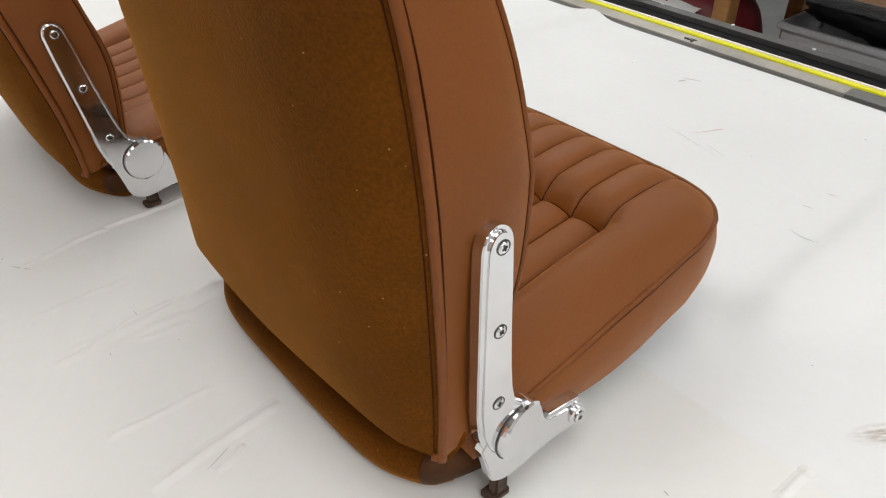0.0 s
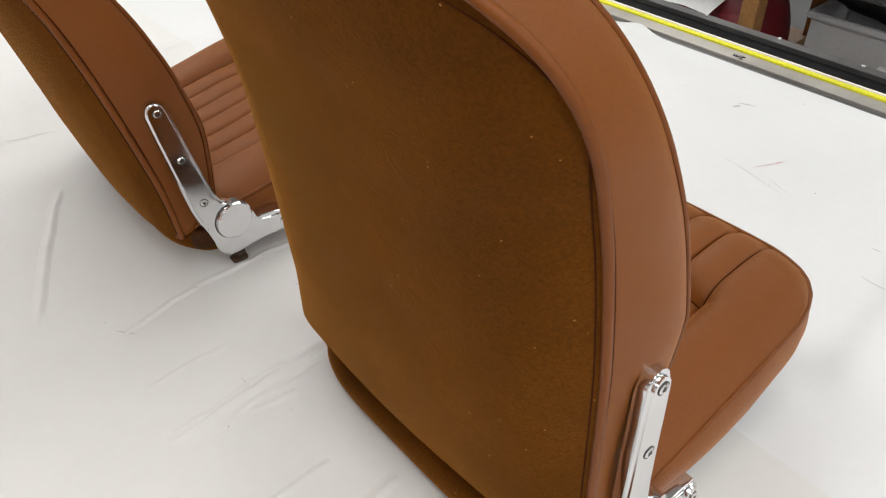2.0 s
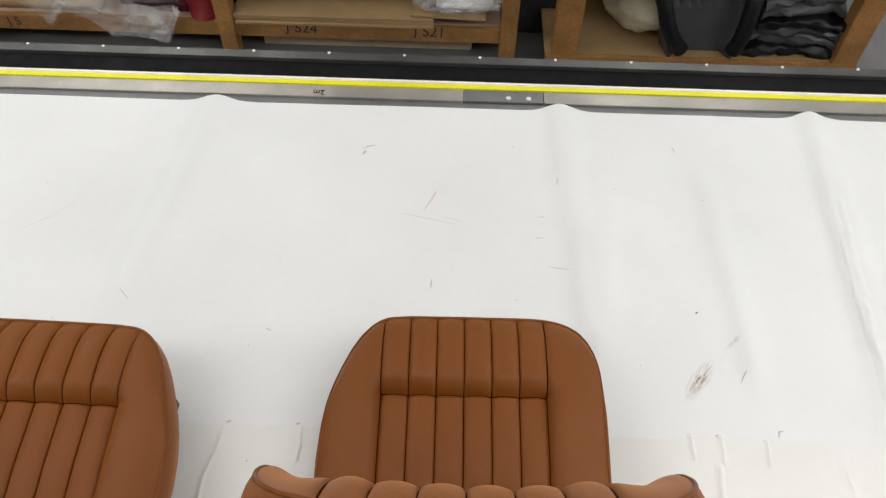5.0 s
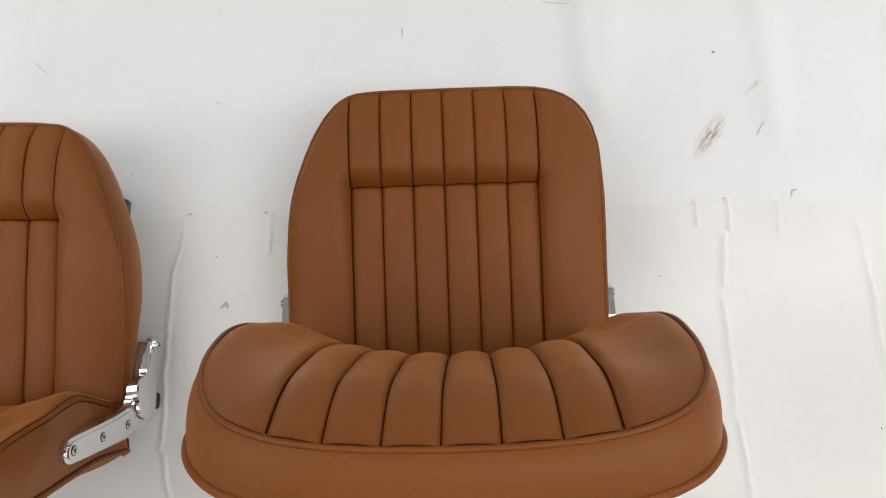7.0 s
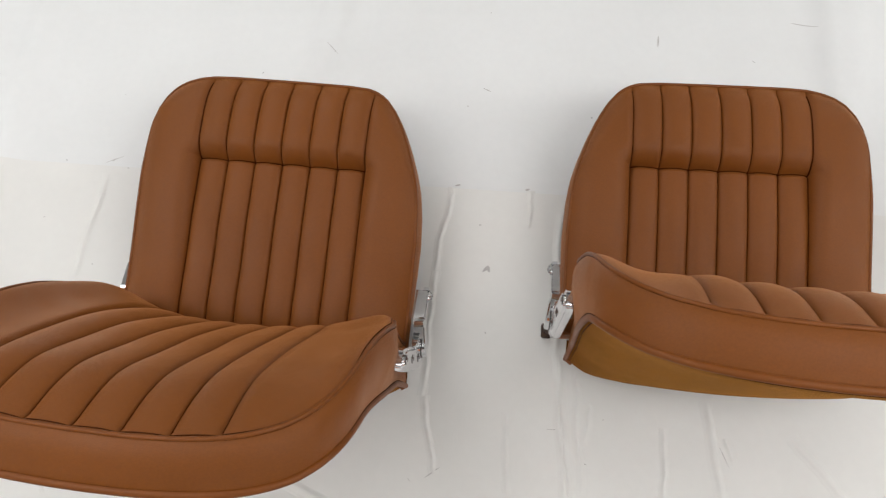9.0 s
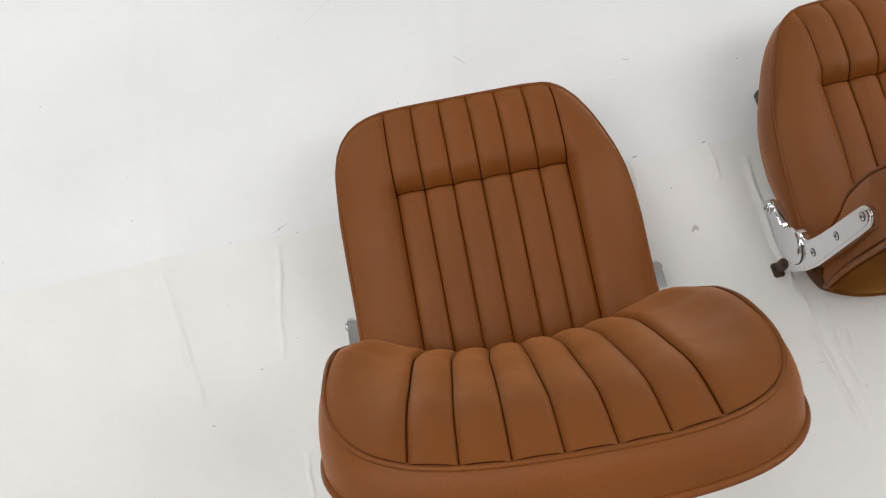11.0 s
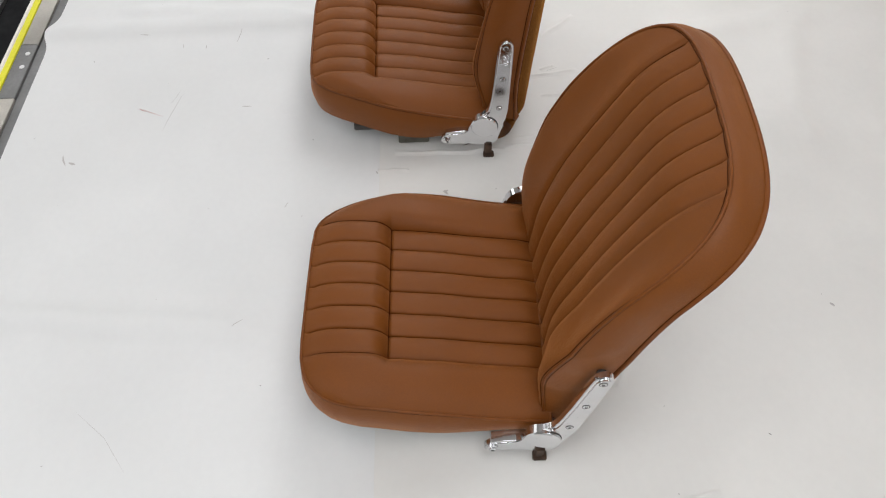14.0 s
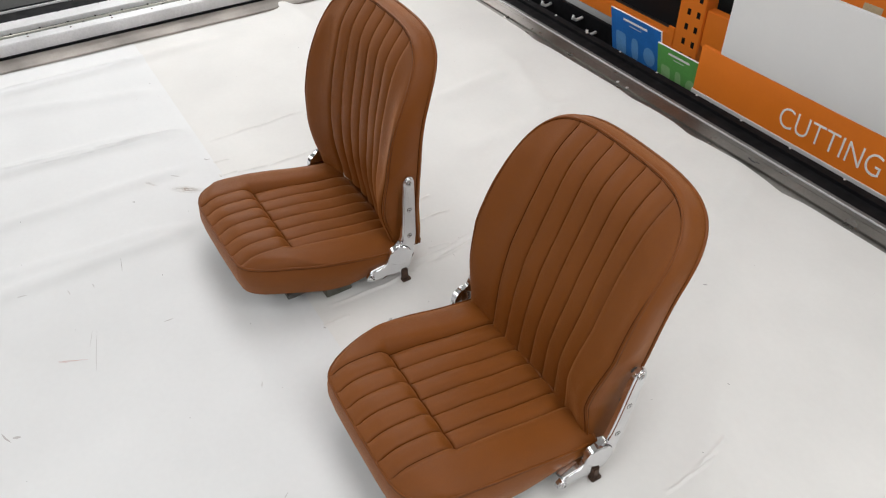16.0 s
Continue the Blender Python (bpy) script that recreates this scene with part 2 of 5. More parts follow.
def rounded(outline, times=2):
    """The closed outline with its corners cut."""
    for _ in range(times):
        pairs = list(zip(outline, outline[1:] + outline[:1]))
        outline = [(a[0] * (1 - k) + b[0] * k, a[1] * (1 - k) + b[1] * k) for a, b in pairs for k in (0.25, 0.75)]
    return outline


def lerp(x, xs, ys):
    return float(np.interp(x, xs, ys))


def soft_step(x, a, b):
    t = min(1, max(0, (x - a) / (b - a)))
    return t * t * (3 - 2 * t)


# ---- the car seats ----
SEAMS = [-0.1475, -0.0983, -0.0492, 0.0, 0.0492, 0.0983, 0.1475]
HALF = 0.247


def columns(sub=10, edge=28):
    """The x of the grid's columns, and the column of each seam."""
    xs = [-HALF + (HALF - 0.1495) * (i / edge) ** 3.0 for i in range(edge)] + [-0.1495]
    marks = []
    for a, b in zip(SEAMS, SEAMS[1:]):
        marks.append(len(xs))
        xs += [a, a + 0.0012] + [a + 0.003 + (b - a - 0.006) * k / sub for k in range(sub + 1)] + [b - 0.0012]
    marks.append(len(xs))
    xs += [0.1475, 0.1495] + [HALF - (HALF - 0.1495) * ((edge - i) / edge) ** 3.0 for i in range(1, edge + 1)]
    return xs, marks


def flute(x):
    """Rise of the padding between two seams, from 0 at a seam to 1, with a tight crease."""
    if abs(x) >= 0.1475:
        d = abs(x) - 0.1475
        return 0.55 * soft_step(d, -0.02, 0.02) + 0.45 * min(1, d / 0.003)
    u = abs(2 * (((x + 0.1475) / (0.295 / 6)) % 1.0) - 1)
    return 0.58 * (1 - u ** 2.3) + 0.42 * min(1, (1 - u) / 0.12) ** 0.6


# cushion: front edge by the fraction of the half width, for the tapered and the rounder side
TAPER = ([0, 0.40, 0.55, 0.62, 0.68, 0.75, 0.82, 0.875, 0.93, 0.965, 0.985, 1.0],
         [0.156, 0.155, 0.152, 0.146, 0.135, 0.114, 0.083, 0.050, 0.012, -0.02, -0.055, -0.11])
ROUND = ([0, 0.45, 0.60, 0.70, 0.78, 0.85, 0.91, 0.95, 0.98, 1.0],
         [0.156, 0.156, 0.154, 0.149, 0.141, 0.129, 0.110, 0.087, 0.055, -0.03])
REAR = -0.285
PIPE_Z = ([-0.30, -0.22, -0.17, -0.087, 0.0, 0.06, 0.16], [0.088, 0.100, 0.110, 0.131, 0.149, 0.156, 0.158])
BOTTOM_Z = ([-0.30, -0.2, -0.10, -0.05, 0.024, 0.07, 0.16], [0.060, 0.054, 0.042, 0.048, 0.064, 0.069, 0.070])


def front_edge(x, taper_sign):
    c = min(1.0, abs(x) / HALF)
    table = TAPER if x * taper_sign > 0 else ROUND
    return lerp(c, *table)


def cushion_point(x, s, taper_sign):
    yf = front_edge(x, taper_sign)
    y = REAR + s * (yf - REAR)
    d = max(0.0, min((HALF - abs(x)), (yf - y) * 0.9, (y - REAR) + 0.02))
    z = soft_lerp(y, *PIPE_Z) + 0.022 * (1 - (1 - min(1, d / 0.060)) ** 2.6)
    ax, seam = abs(x), 0.002
    drop_x = 1.0 if ax <= 0.1475 else max(0.0, 1 - (ax - 0.1475) / 0.030) ** 2.2
    drop_y = 1.0 if y <= seam else max(0.0, 1 - (y - seam) / 0.032) ** 2.2
    z -= lerp(y, [-0.24, -0.10, 0.0], [0.007, 0.013, 0.021]) * drop_x * drop_y
    near = min(1.0, d / 0.010)
    if ax <= 0.1475:
        z += 0.0110 * (flute(x) - 1) * near
        z -= 0.0045 * max(0.0, 1 - abs(y - seam) / 0.004)
        if y > seam:
            z += 0.003 * math.sin(math.pi * min(1, y / 0.15))
    elif y > seam:
        z += 0.005 * (flute(x) - 1) * near * soft_step(0.17 - ax, 0, 0.02)
    else:
        z += 0.004 * (min(1, (ax - 0.1475) / 0.003) - 1)
    z += 0.0011 * near * noise.noise((x * 13, y * 13, 3.0 * taper_sign))
    return Vector((x, y, z))


def build_cushion(seat, taper_sign):
    xs, marks = columns()
    rear_rows, front_rows = 34, 20
    split = lambda x: (0.002 - REAR) / (front_edge(x, taper_sign) - REAR)
    rows = []
    for j in range(rear_rows + front_rows + 1):
        row = []
        for x in xs:
            k = min(1.0, split(x))
            u, w = 1 - (1 - min(1, j / rear_rows)) ** 1.5, (max(0, j - rear_rows) / front_rows) ** 1.5
            s = k * u if j <= rear_rows else k + (1 - k) * w
            row.append(cushion_point(x, min(s, 1.0), taper_sign))
        rows.append(row)
    ring = [r[0] for r in rows] + rows[-1][1:-1] + [r[-1] for r in reversed(rows)] + list(reversed(rows[0][1:-1]))
    ring = [p for p, q in zip(ring, ring[1:] + ring[:1]) if (p - q).length > 1e-4]
    # skirt: from the piping down to the bottom, slightly drawn in
    mid = Vector((0, -0.06, 0))
    levels = []
    for k in range(8):
        v = k / 7
        lv = []
        for p in ring:
            zb = soft_lerp(p.y, *BOTTOM_Z)
            out = Vector((p.x, p.y, 0)) - mid
            out.normalize()
            q = p + out * (0.008 * math.sin(math.pi * v ** 0.9) - 0.002 * v)
            q.z = p.z + (zb - p.z) * v
            lv.append(q)
        levels.append(lv + [lv[0]])
    cushion = part("cushion", sheet_from_grid(levels), LEATHER, seat, "smooth tan leather side skirt of the seat cushion", True)
    bm = bmesh.new()
    bm.faces.new([bm.verts.new(p - Vector((0, 0, -0.004))) for p in levels[-1][:-1]])
    part("base_board", bm, DARK_STEEL, cushion, "dark underside of the cushion")
    part("piping", tube(ring, 0.0032, 8, True), PIPING, cushion, "tan leather piping", True)
    take = lambda a, b, c, d: sheet_from_grid([r[c:d + 1] for r in rows[a:b + 1]])
    last = len(rows) - 1
    for a, b in zip(marks, marks[1:]):
        part("seat_flute", take(0, rear_rows, a, b), LEATHER, cushion, "", True)
        part("roll_flute", take(rear_rows, last, a, b), LEATHER, cushion, "", True)
    part("side_bolster", take(0, last, 0, marks[0]), LEATHER, cushion, "", True)
    part("side_bolster", take(0, last, marks[-1], len(xs) - 1), LEATHER, cushion, "", True)
    up = Vector((0, 0, 0.0004))
    for m in marks:
        part("seam", tube([r[m] + up for r in rows[:-1]], 0.0014, 6), SEAM_SHADE, cushion, "stitched seam, the crease's shade added as a dark cord", True)
    part("seam", tube([p + up for p in rows[rear_rows][marks[0]:marks[-1] + 1]], 0.0014, 6), SEAM_SHADE, cushion, "stitched seam, the crease's shade added as a dark cord", True)
    part("seam", tube([p.lerp(q, 0.36) for p, q in zip(levels[0], levels[1])][:-1], 0.0007, 6, True), GROOVE_SHADE, cushion, "dark cord painted as groove shade under the piping", True)
    return cushion


# backrest
F_SIDE, F_TOP, F_BOTTOM = 0.378, 0.6685, 0.105
B_SIDE, B_TOP, B_BOTTOM = 0.465, 0.6622, 0.100
F_CENTRE = ([0.1, 0.15, 0.2, 0.22, 0.25, 0.3, 0.34, 0.45, 0.55, 0.58, 0.61, 0.63, 0.657, 0.68], [-0.2968, -0.2913, -0.2858, -0.2837, -0.2856, -0.2909, -0.2968, -0.3219, -0.3419, -0.3501, -0.3586, -0.3663, -0.3795, -0.391])
LUMBAR = ([0.10, 0.15, 0.20, 0.25, 0.30, 0.35, 0.45], [0.030, 0.027, 0.021, 0.015, 0.009, 0.006, 0.0])
F_EDGE = ([0.1, 0.157, 0.22, 0.25, 0.336, 0.41, 0.46, 0.483, 0.56, 0.58, 0.61, 0.63, 0.68], [-0.2756, -0.2597, -0.2376, -0.237, -0.2416, -0.2515, -0.2642, -0.2709, -0.304, -0.3146, -0.3287, -0.3391, -0.3626])
RIDGE = ([0.1, 0.16, 0.25, 0.36, 0.45, 0.55, 0.65], [0.0113, 0.0194, 0.0191, 0.0095, 0.006, 0.0086, 0.012])
B_EDGE = ([0.08, 0.1, 0.117, 0.174, 0.22, 0.24, 0.34, 0.436, 0.46, 0.507, 0.58, 0.62, 0.67], [-0.3415, -0.3399, -0.3385, -0.3305, -0.3325, -0.3321, -0.3361, -0.3424, -0.3458, -0.3529, -0.3743, -0.3945, -0.4227])
PIVOT = (-0.247, 0.098)


def back_half(z):
    return lerp(z, [0.08, 0.2, 0.35, 0.5, 0.66], [0.2464, 0.2358, 0.2593, 0.2525, 0.2515])


def top_of(c, side, top, n):
    return side + (top - side) * max(0.0, 1 - abs(c) ** n) ** (1 / n)


def front_point(x, s, hollow):
    c = max(-1.0, min(1.0, x / HALF))
    c += -0.0197 * (1 - c * c)
    zt = top_of(c, F_SIDE, F_TOP, 4.04 if c < 0 else 4.64)
    z = F_BOTTOM + s * (zt - F_BOTTOM)
    xx = c * (back_half(z) - 0.005)
    k = abs(c) ** 2.4
    y = (soft_lerp(z, *F_CENTRE, 0.04) - (hollow[0] + hollow[1] * c) * soft_lerp(z, *LUMBAR)) * (1 - k) + soft_lerp(z, *F_EDGE, 0.04) * k
    rise = soft_step(abs(c), 0.50, 0.86) * max(0.0, 1 - max(0.0, (abs(c) - 0.86) / 0.14) ** 2.2)
    top = 1 - (1 - min(1, (zt - z) / 0.10)) ** 2.2
    y += soft_lerp(z, *RIDGE, 0.04) * rise * top + soft_lerp(z, [0.30, 0.42, 0.60], [0.0167, 0.0247, 0.0279], 0.04) * top * (1 - rise) * (1 - abs(c) ** 6)
    d = min((1 - abs(c)) * HALF, (zt - z) * 0.8)
    y += (0.0112 if abs(x) <= 0.1475 else 0.005) * (flute(x) - 1) * min(1, d / 0.010)
    y += 0.0012 * min(1, d / 0.02) * noise.noise((x * 12, z * 11, 8.0))
    return Vector((xx, y, z))


def rear_point(x, s, puff=0.034):
    c = max(-1.0, min(1.0, x / HALF))
    zt = top_of(c, B_SIDE, B_TOP, 3.47 if c < 0 else 3.81)
    zb = B_BOTTOM + 0.026 * (1 - c ** 4)
    z = zb + s * (zt - zb)
    xx = c * (back_half(z) + 0.002 + lerp(z, [0.08, 0.2, 0.35, 0.5, 0.66], [0.0034, 0.0092, -0.0095, -0.0040, 0.0025]))
    y = soft_lerp(z, *B_EDGE, 0.04) - lerp(z, [0.1, 0.66], [0.020, 0.022]) * (1 - abs(c) ** 2)
    k = 0.018
    d = max(0.0, -k * math.log(sum(math.exp(-v / k) for v in ((1 - abs(c)) * HALF, zt - z, 0.6 * (z - zb) + 0.035))) + 0.012 * min(1, (1 - abs(c)) * 8, (zt - z) * 8))
    y -= puff * (1 - (1 - min(1, d / 0.12)) ** 2) * lerp(z, [0.1, 0.3, 0.66], [1.15, 1.1, 0.9])
    return Vector((xx, y, z))


def build_backrest(seat, recline, back_pose):
    xs, marks = columns()
    n = 44
    place, wide, tall, hollow = back_pose
    front = [[front_point(x, j / n, hollow) for x in xs] for j in range(n + 1)]
    rear = [[rear_point(x, j / n, 0.030 if recline else 0.034) for x in xs] for j in range(n + 1)]

    def rim(g):
        return [r[0] for r in g] + g[-1][1:-1] + [r[-1] for r in reversed(g)]

    a, b = rim(front), rim(rear)
    low = list(reversed(front[0])), list(reversed(rear[0]))
    a, b = a + low[0][1:-1], b + low[1][1:-1]
    mid = Vector((0, 0, 0.36))
    levels = []
    for k in range(9):
        v = k / 8
        lv = []
        for p, q in zip(a, b):
            w = p.lerp(q, v)
            out = Vector((w.x, 0, w.z)) - mid
            out.normalize()
            lv.append(w + out * lerp(w.z, [0.1, 0.34, 0.5], [0.0020, 0.0118, 0.0065]) * math.sin(math.pi * v ** 0.75))
        levels.append(lv + [lv[0]])
    back = part("backrest", sheet_from_grid(levels), LEATHER, seat, "tan leather border of the backrest", True)
    back.matrix_basis = Matrix.Translation((0, PIVOT[0], PIVOT[1])) @ pose(*place) @ Matrix.Diagonal((wide, 1, tall, 1)) @ Matrix.Translation((0, -PIVOT[0], -PIVOT[1]))
    take = lambda c, d: sheet_from_grid([r[c:d + 1] for r in front])
    for p, q in zip(marks, marks[1:]):
        part("back_flute", take(p, q), LEATHER, back, "", True)
    part("side_bolster", take(0, marks[0]), LEATHER, back, "", True)
    part("side_bolster", take(marks[-1], len(xs) - 1), LEATHER, back, "", True)
    part("suede_panel", sheet_from_grid(rear), SUEDE, back, "ochre brown suede panel behind the backrest", True)
    part("piping", tube(rim(front), 0.0028), PIPING, back, "tan leather piping", True)
    part("piping", tube(rear[0][13:0:-3] + rim(rear) + rear[0][-4:-15:-3], 0.0044), PIPING, back, "tan leather piping", True)
    for m in marks:
        part("seam", tube([r[m] + Vector((0, 0.0005, 0)) for r in front[:-1]], 0.0014, 6), SEAM_SHADE, back, "stitched seam, the crease's shade added as a dark cord", True)
    e = 10
    inner = [r[e] for r in front[:-1]] + [p.lerp(q, 0.3) for p, q in zip(front[-1][e:-e], front[-2][e:-e])] + [r[-1 - e] for r in reversed(front[:-1])]
    part("seam", tube(inner, 0.0008, 6), GROOVE_SHADE, back, "dark cord painted as groove shade inside the piping", True)
    part("seam", tube([p.lerp(q, 0.27) for p, q in zip(levels[0], levels[1])][:len(rim(front))], 0.0007, 6), GROOVE_SHADE, back, "dark cord painted as groove shade outside the piping", True)
    part("seam", tube([p.lerp(q, 0.46) for p, q in zip(levels[8], levels[7])][:len(rim(front))], 0.0009, 6), GROOVE_SHADE, back, "dark cord painted as groove shade beside the rear piping", True)
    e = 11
    part("seam", tube([r[e] for r in rear[:-2]] + rear[-2][e:-e] + [r[-1 - e] for r in reversed(rear[:-2])], 0.0008, 6), GROOVE_SHADE, back, "dark cord painted as groove shade inside the rear piping", True)
    # turned-in hem of the suede
    fold = [[p for p in rear[0]], [p + Vector((0, 0.004, -0.005)) for p in rear[0]], [p + Vector((0, 0.016, -0.003)) for p in rear[0]], [p + Vector((0, 0.03, 0.01)) for p in rear[0]]]
    rag = []
    for k, (dy, dz) in enumerate(((0.010, 0.012), (0.008, -0.006), (0.009, -0.014), (0.013, -0.022))):
        rag.append([p + Vector((0, dy + 0.003 * noise.noise((p.x * 40, k, 2)), dz + 0.006 * (k > 1) * noise.noise((p.x * 55, 0.5 * k, 6)))) for p in rear[0][26:-26]])
    part("lining_strip", sheet_from_grid(rag), SHADED_HIDE, back, "ragged leather strip under the suede", True)
    part("suede_hem", sheet_from_grid(fold), SUEDE, back, "turned-in lower hem of the suede", True)
    return back


def screw(bm, x, y, z, r=0.0058):
    sgn = 1 if x > 0 else -1
    cyl((x - 0.002 * sgn, y, z), (x + 0.0006 * sgn, y, z), r, r, 24, bm)
    cyl((x + 0.0006 * sgn, y, z), (x + 0.0018 * sgn, y, z), r, r * 0.72, 24, bm)
    return bm


def screw_recess(x, y, z, r=0.0058, turn=20):
    """A dark ring and cross, painted as the shade round a screw and in its slot."""
    sgn = 1 if x > 0 else -1
    bm = tube([(x + 0.0002 * sgn, y + r * 1.06 * math.cos(a), z + r * 1.06 * math.sin(a)) for a in (2 * math.pi * k / 24 for k in range(24))], 0.0008, 5, True)
    for k in (0, 90):
        m = Matrix.Translation((x + 0.0016 * sgn, y, z)) @ pose(0, 0, 0, turn + k, 0, 0)
        bmesh.ops.create_cube(bm, size=1, matrix=m @ Matrix.Diagonal((0.0012, r * 0.95, 0.0018, 1)))
    return bm


def build_hinge(seat, sgn, turn, shift):
    xo, xi = sgn * 0.267, sgn * 0.257
    lower = [(-0.296, 0.100), (-0.288, 0.076), (-0.281, 0.045), (-0.270, 0.036), (-0.252, 0.032), (-0.212, 0.041), (-0.172, 0.040), (-0.152, 0.043), (-0.147, 0.052), (-0.150, 0.063),
             (-0.160, 0.074), (-0.168, 0.075), (-0.180, 0.072), (-0.210, 0.079), (-0.216, 0.100), (-0.235, 0.126), (-0.262, 0.130)]
    hinge = part("hinge", slab(rounded(lower, 1), xi, xo, 0.0016), CHROME, seat, "polished chrome recliner hinge")
    hinge.matrix_basis = Matrix.Translation((sgn * shift[0], shift[1], shift[2]))
    ground = Matrix.Translation((0, -0.6 * shift[1], -shift[2]))
    flange = [(-0.222, 0.080), (-0.200, 0.074), (-0.176, 0.074), (-0.158, 0.071), (-0.160, 0.078), (-0.180, 0.081), (-0.204, 0.083)]
    part("flange", slab(flange, sgn * 0.246, xo - sgn * 0.001, 0.001), CHROME, hinge, "chrome flange along the arm")
    upper = [(-0.262, 0.072), (-0.288, 0.088), (-0.3015, 0.128), (-0.3025, 0.20), (-0.3035, 0.318), (-0.3015, 0.328), (-0.297, 0.336), (-0.288, 0.3405), (-0.279, 0.337), (-0.2725, 0.329),
             (-0.270, 0.318), (-0.2645, 0.20), (-0.2585, 0.146), (-0.250, 0.136), (-0.236, 0.126), (-0.226, 0.100), (-0.238, 0.078)]
    arm = part("hinge_arm", slab(rounded(upper, 1), xi - sgn * 0.001, xo + sgn * 0.0035, 0.0045, 5), CHROME, hinge, "chrome arm screwed to the backrest", True)
    arm.data.set_sharp_from_angle(angle=math.radians(60))
    arm.matrix_basis = turn
    # the cap leans: proud at its rear edge, flush with the plate at the front
    lean = Matrix.Translation((xo + sgn * 0.002, -0.249, 0.098)) @ pose(0, 0, 0, 0, 0, sgn * 9) @ Matrix.Translation((-xo - sgn * 0.002, 0.249, -0.098))
    bm = bmesh.new()
    cyl((xi, -0.249, 0.098), (xo + sgn * 0.0055, -0.249, 0.098), 0.0315, 0.031, 40, bm)
    cyl((xo + sgn * 0.0055, -0.249, 0.098), (xo + sgn * 0.0075, -0.249, 0.098), 0.031, 0.0285, 40, bm)
    part("pivot_cap", bm, CHROME, hinge, "round chrome pivot cap").matrix_basis = lean
    part("pivot_groove", tube([(xo + sgn * 0.0040, -0.249 + 0.0318 * math.cos(a), 0.098 + 0.0318 * math.sin(a)) for a in (math.radians(100 + 170 * k / 24) for k in range(25))], 0.0007, 5), DARK_STEEL, hinge, "dark line round the cap")
    for k, (y, z) in enumerate(((-0.2855, 0.322), (-0.2835, 0.239), (-0.2805, 0.155))):
        x = xo + sgn * 0.0034
        part("boss", cyl((sgn * 0.248, y, z), (xi + sgn * 0.0035, y, z), 0.008, n=14), DARK_STEEL, hinge, "dark spacer boss").matrix_basis = turn
        for nm, bm, m in (("screw", screw(bmesh.new(), x, y, z), CHROME), ("screw_recess", screw_recess(x, y, z, turn=20 + 31 * k), DARK_STEEL)):
            part(nm, bm, m, hinge, "cross-head chrome screw" if nm == "screw" else "dark ring and cross painted as the screw recess's shade").matrix_basis = turn
    part("screw", screw(screw(bmesh.new(), xo + sgn * 0.001, -0.163, 0.055, 0.0105), xo + sgn * 0.0042, -0.163, 0.055, 0.007), CHROME, hinge, "chrome shoulder bolt")
    part("screw_recess", screw_recess(xo + sgn * 0.0042, -0.163, 0.055, 0.006), DARK_STEEL, hinge, "dark ring and cross painted as the bolt recess's shade")
    part("stud", box(min(xi, xo) - 0.006, max(xi, xo) - 0.003, -0.270, -0.252, 0.008, 0.042, 0.003), RUST, hinge, "rusty steel mounting stud").matrix_basis = ground
    part("foot_plate", box(min(xi, xo) - 0.010, max(xi, xo) - 0.002, -0.276, -0.250, 0.0, 0.0085, 0.002), RUST, hinge, "rusty steel foot plate").matrix_basis = ground


def car_seat(x, y, turn_z, recline, taper_sign, back_pose, label):
    seat = new("car_seat", None)
    seat.matrix_world = pose(x, y, 0, 0, 0, turn_z)
    tagged(seat, label, "car seat", "pair of car seats on the table")
    build_cushion(seat, taper_sign)
    build_backrest(seat, recline, back_pose)
    turn = Matrix.Translation((0, PIVOT[0], PIVOT[1])) @ pose(0, 0, 0, 0.82 * recline) @ Matrix.Diagonal((1, 1, 0.972 if recline else 1.0, 1)) @ Matrix.Translation((0, -PIVOT[0], -PIVOT[1]))
    for sgn in (-1, 1):
        build_hinge(seat, sgn, turn, (0.007, -0.020, -0.011) if recline else (0, 0, 0))
        part("runner_bracket", box(sgn * 0.2 - 0.018, sgn * 0.2 + 0.018, -0.12, -0.045, 0.0, 0.066, 0.002), ZINC, seat, "dull zinc runner bracket")
        part("seat_runner", box(sgn * 0.2 - 0.014, sgn * 0.2 + 0.014, -0.27, 0.06, 0.045, 0.064, 0.002), DARK_STEEL, seat, "dark steel runner under the cushion")
    # suede valance behind the cushion, on the table
    profile = ((0.0, 0.0015), (0.010, 0.010), (0.015, 0.024), (0.013, 0.038), (0.004, 0.047), (-0.010, 0.047), (-0.022, 0.036), (-0.03, 0.02))

    def flap(cs, proud):
        rows = []
        for d, z in profile:
            row = []
            for c in cs:
                w = 1 + 0.10 * noise.noise((c * 3, d * 30, turn_z))
                row.append(((0.232 + 0.3 * d) * c, -0.280 - (0.060 if recline else 0.056) * max(0.0, 1 - abs(c) ** 5) - (d + proud) * w + 0.055 * max(0.0, (abs(c) - 0.90) / 0.10) ** 2,
                            z + 1.5 * proud + 0.004 * noise.noise((c * 5, 3, turn_z)) * (z > 0.03)))
            rows.append(row)
        return sheet_from_grid(rows)

    part("valance", flap([-0.95 + 1.9 * i / 60 for i in range(61)], 0.0), SUEDE, seat, "ochre suede flap hanging behind the cushion", True)
    for sgn in (-1, 1):
        part("corner_tab", flap([sgn * (0.885 + 0.135 * i / 16) for i in range(17)][::sgn], 0.0022), SHADED_HIDE, seat, "folded leather tab beside the hinge", True)
    return seat


car_seat(0.4475, -0.003, 0.5, 0.0, -1, ((0.0089, 0.0109, -0.0002, 1.16, -2.00, -0.70), 0.990, 1.0, (0.69, 0.13)), "tan leather car seat with fluted panels, upright chrome-hinged backrest")
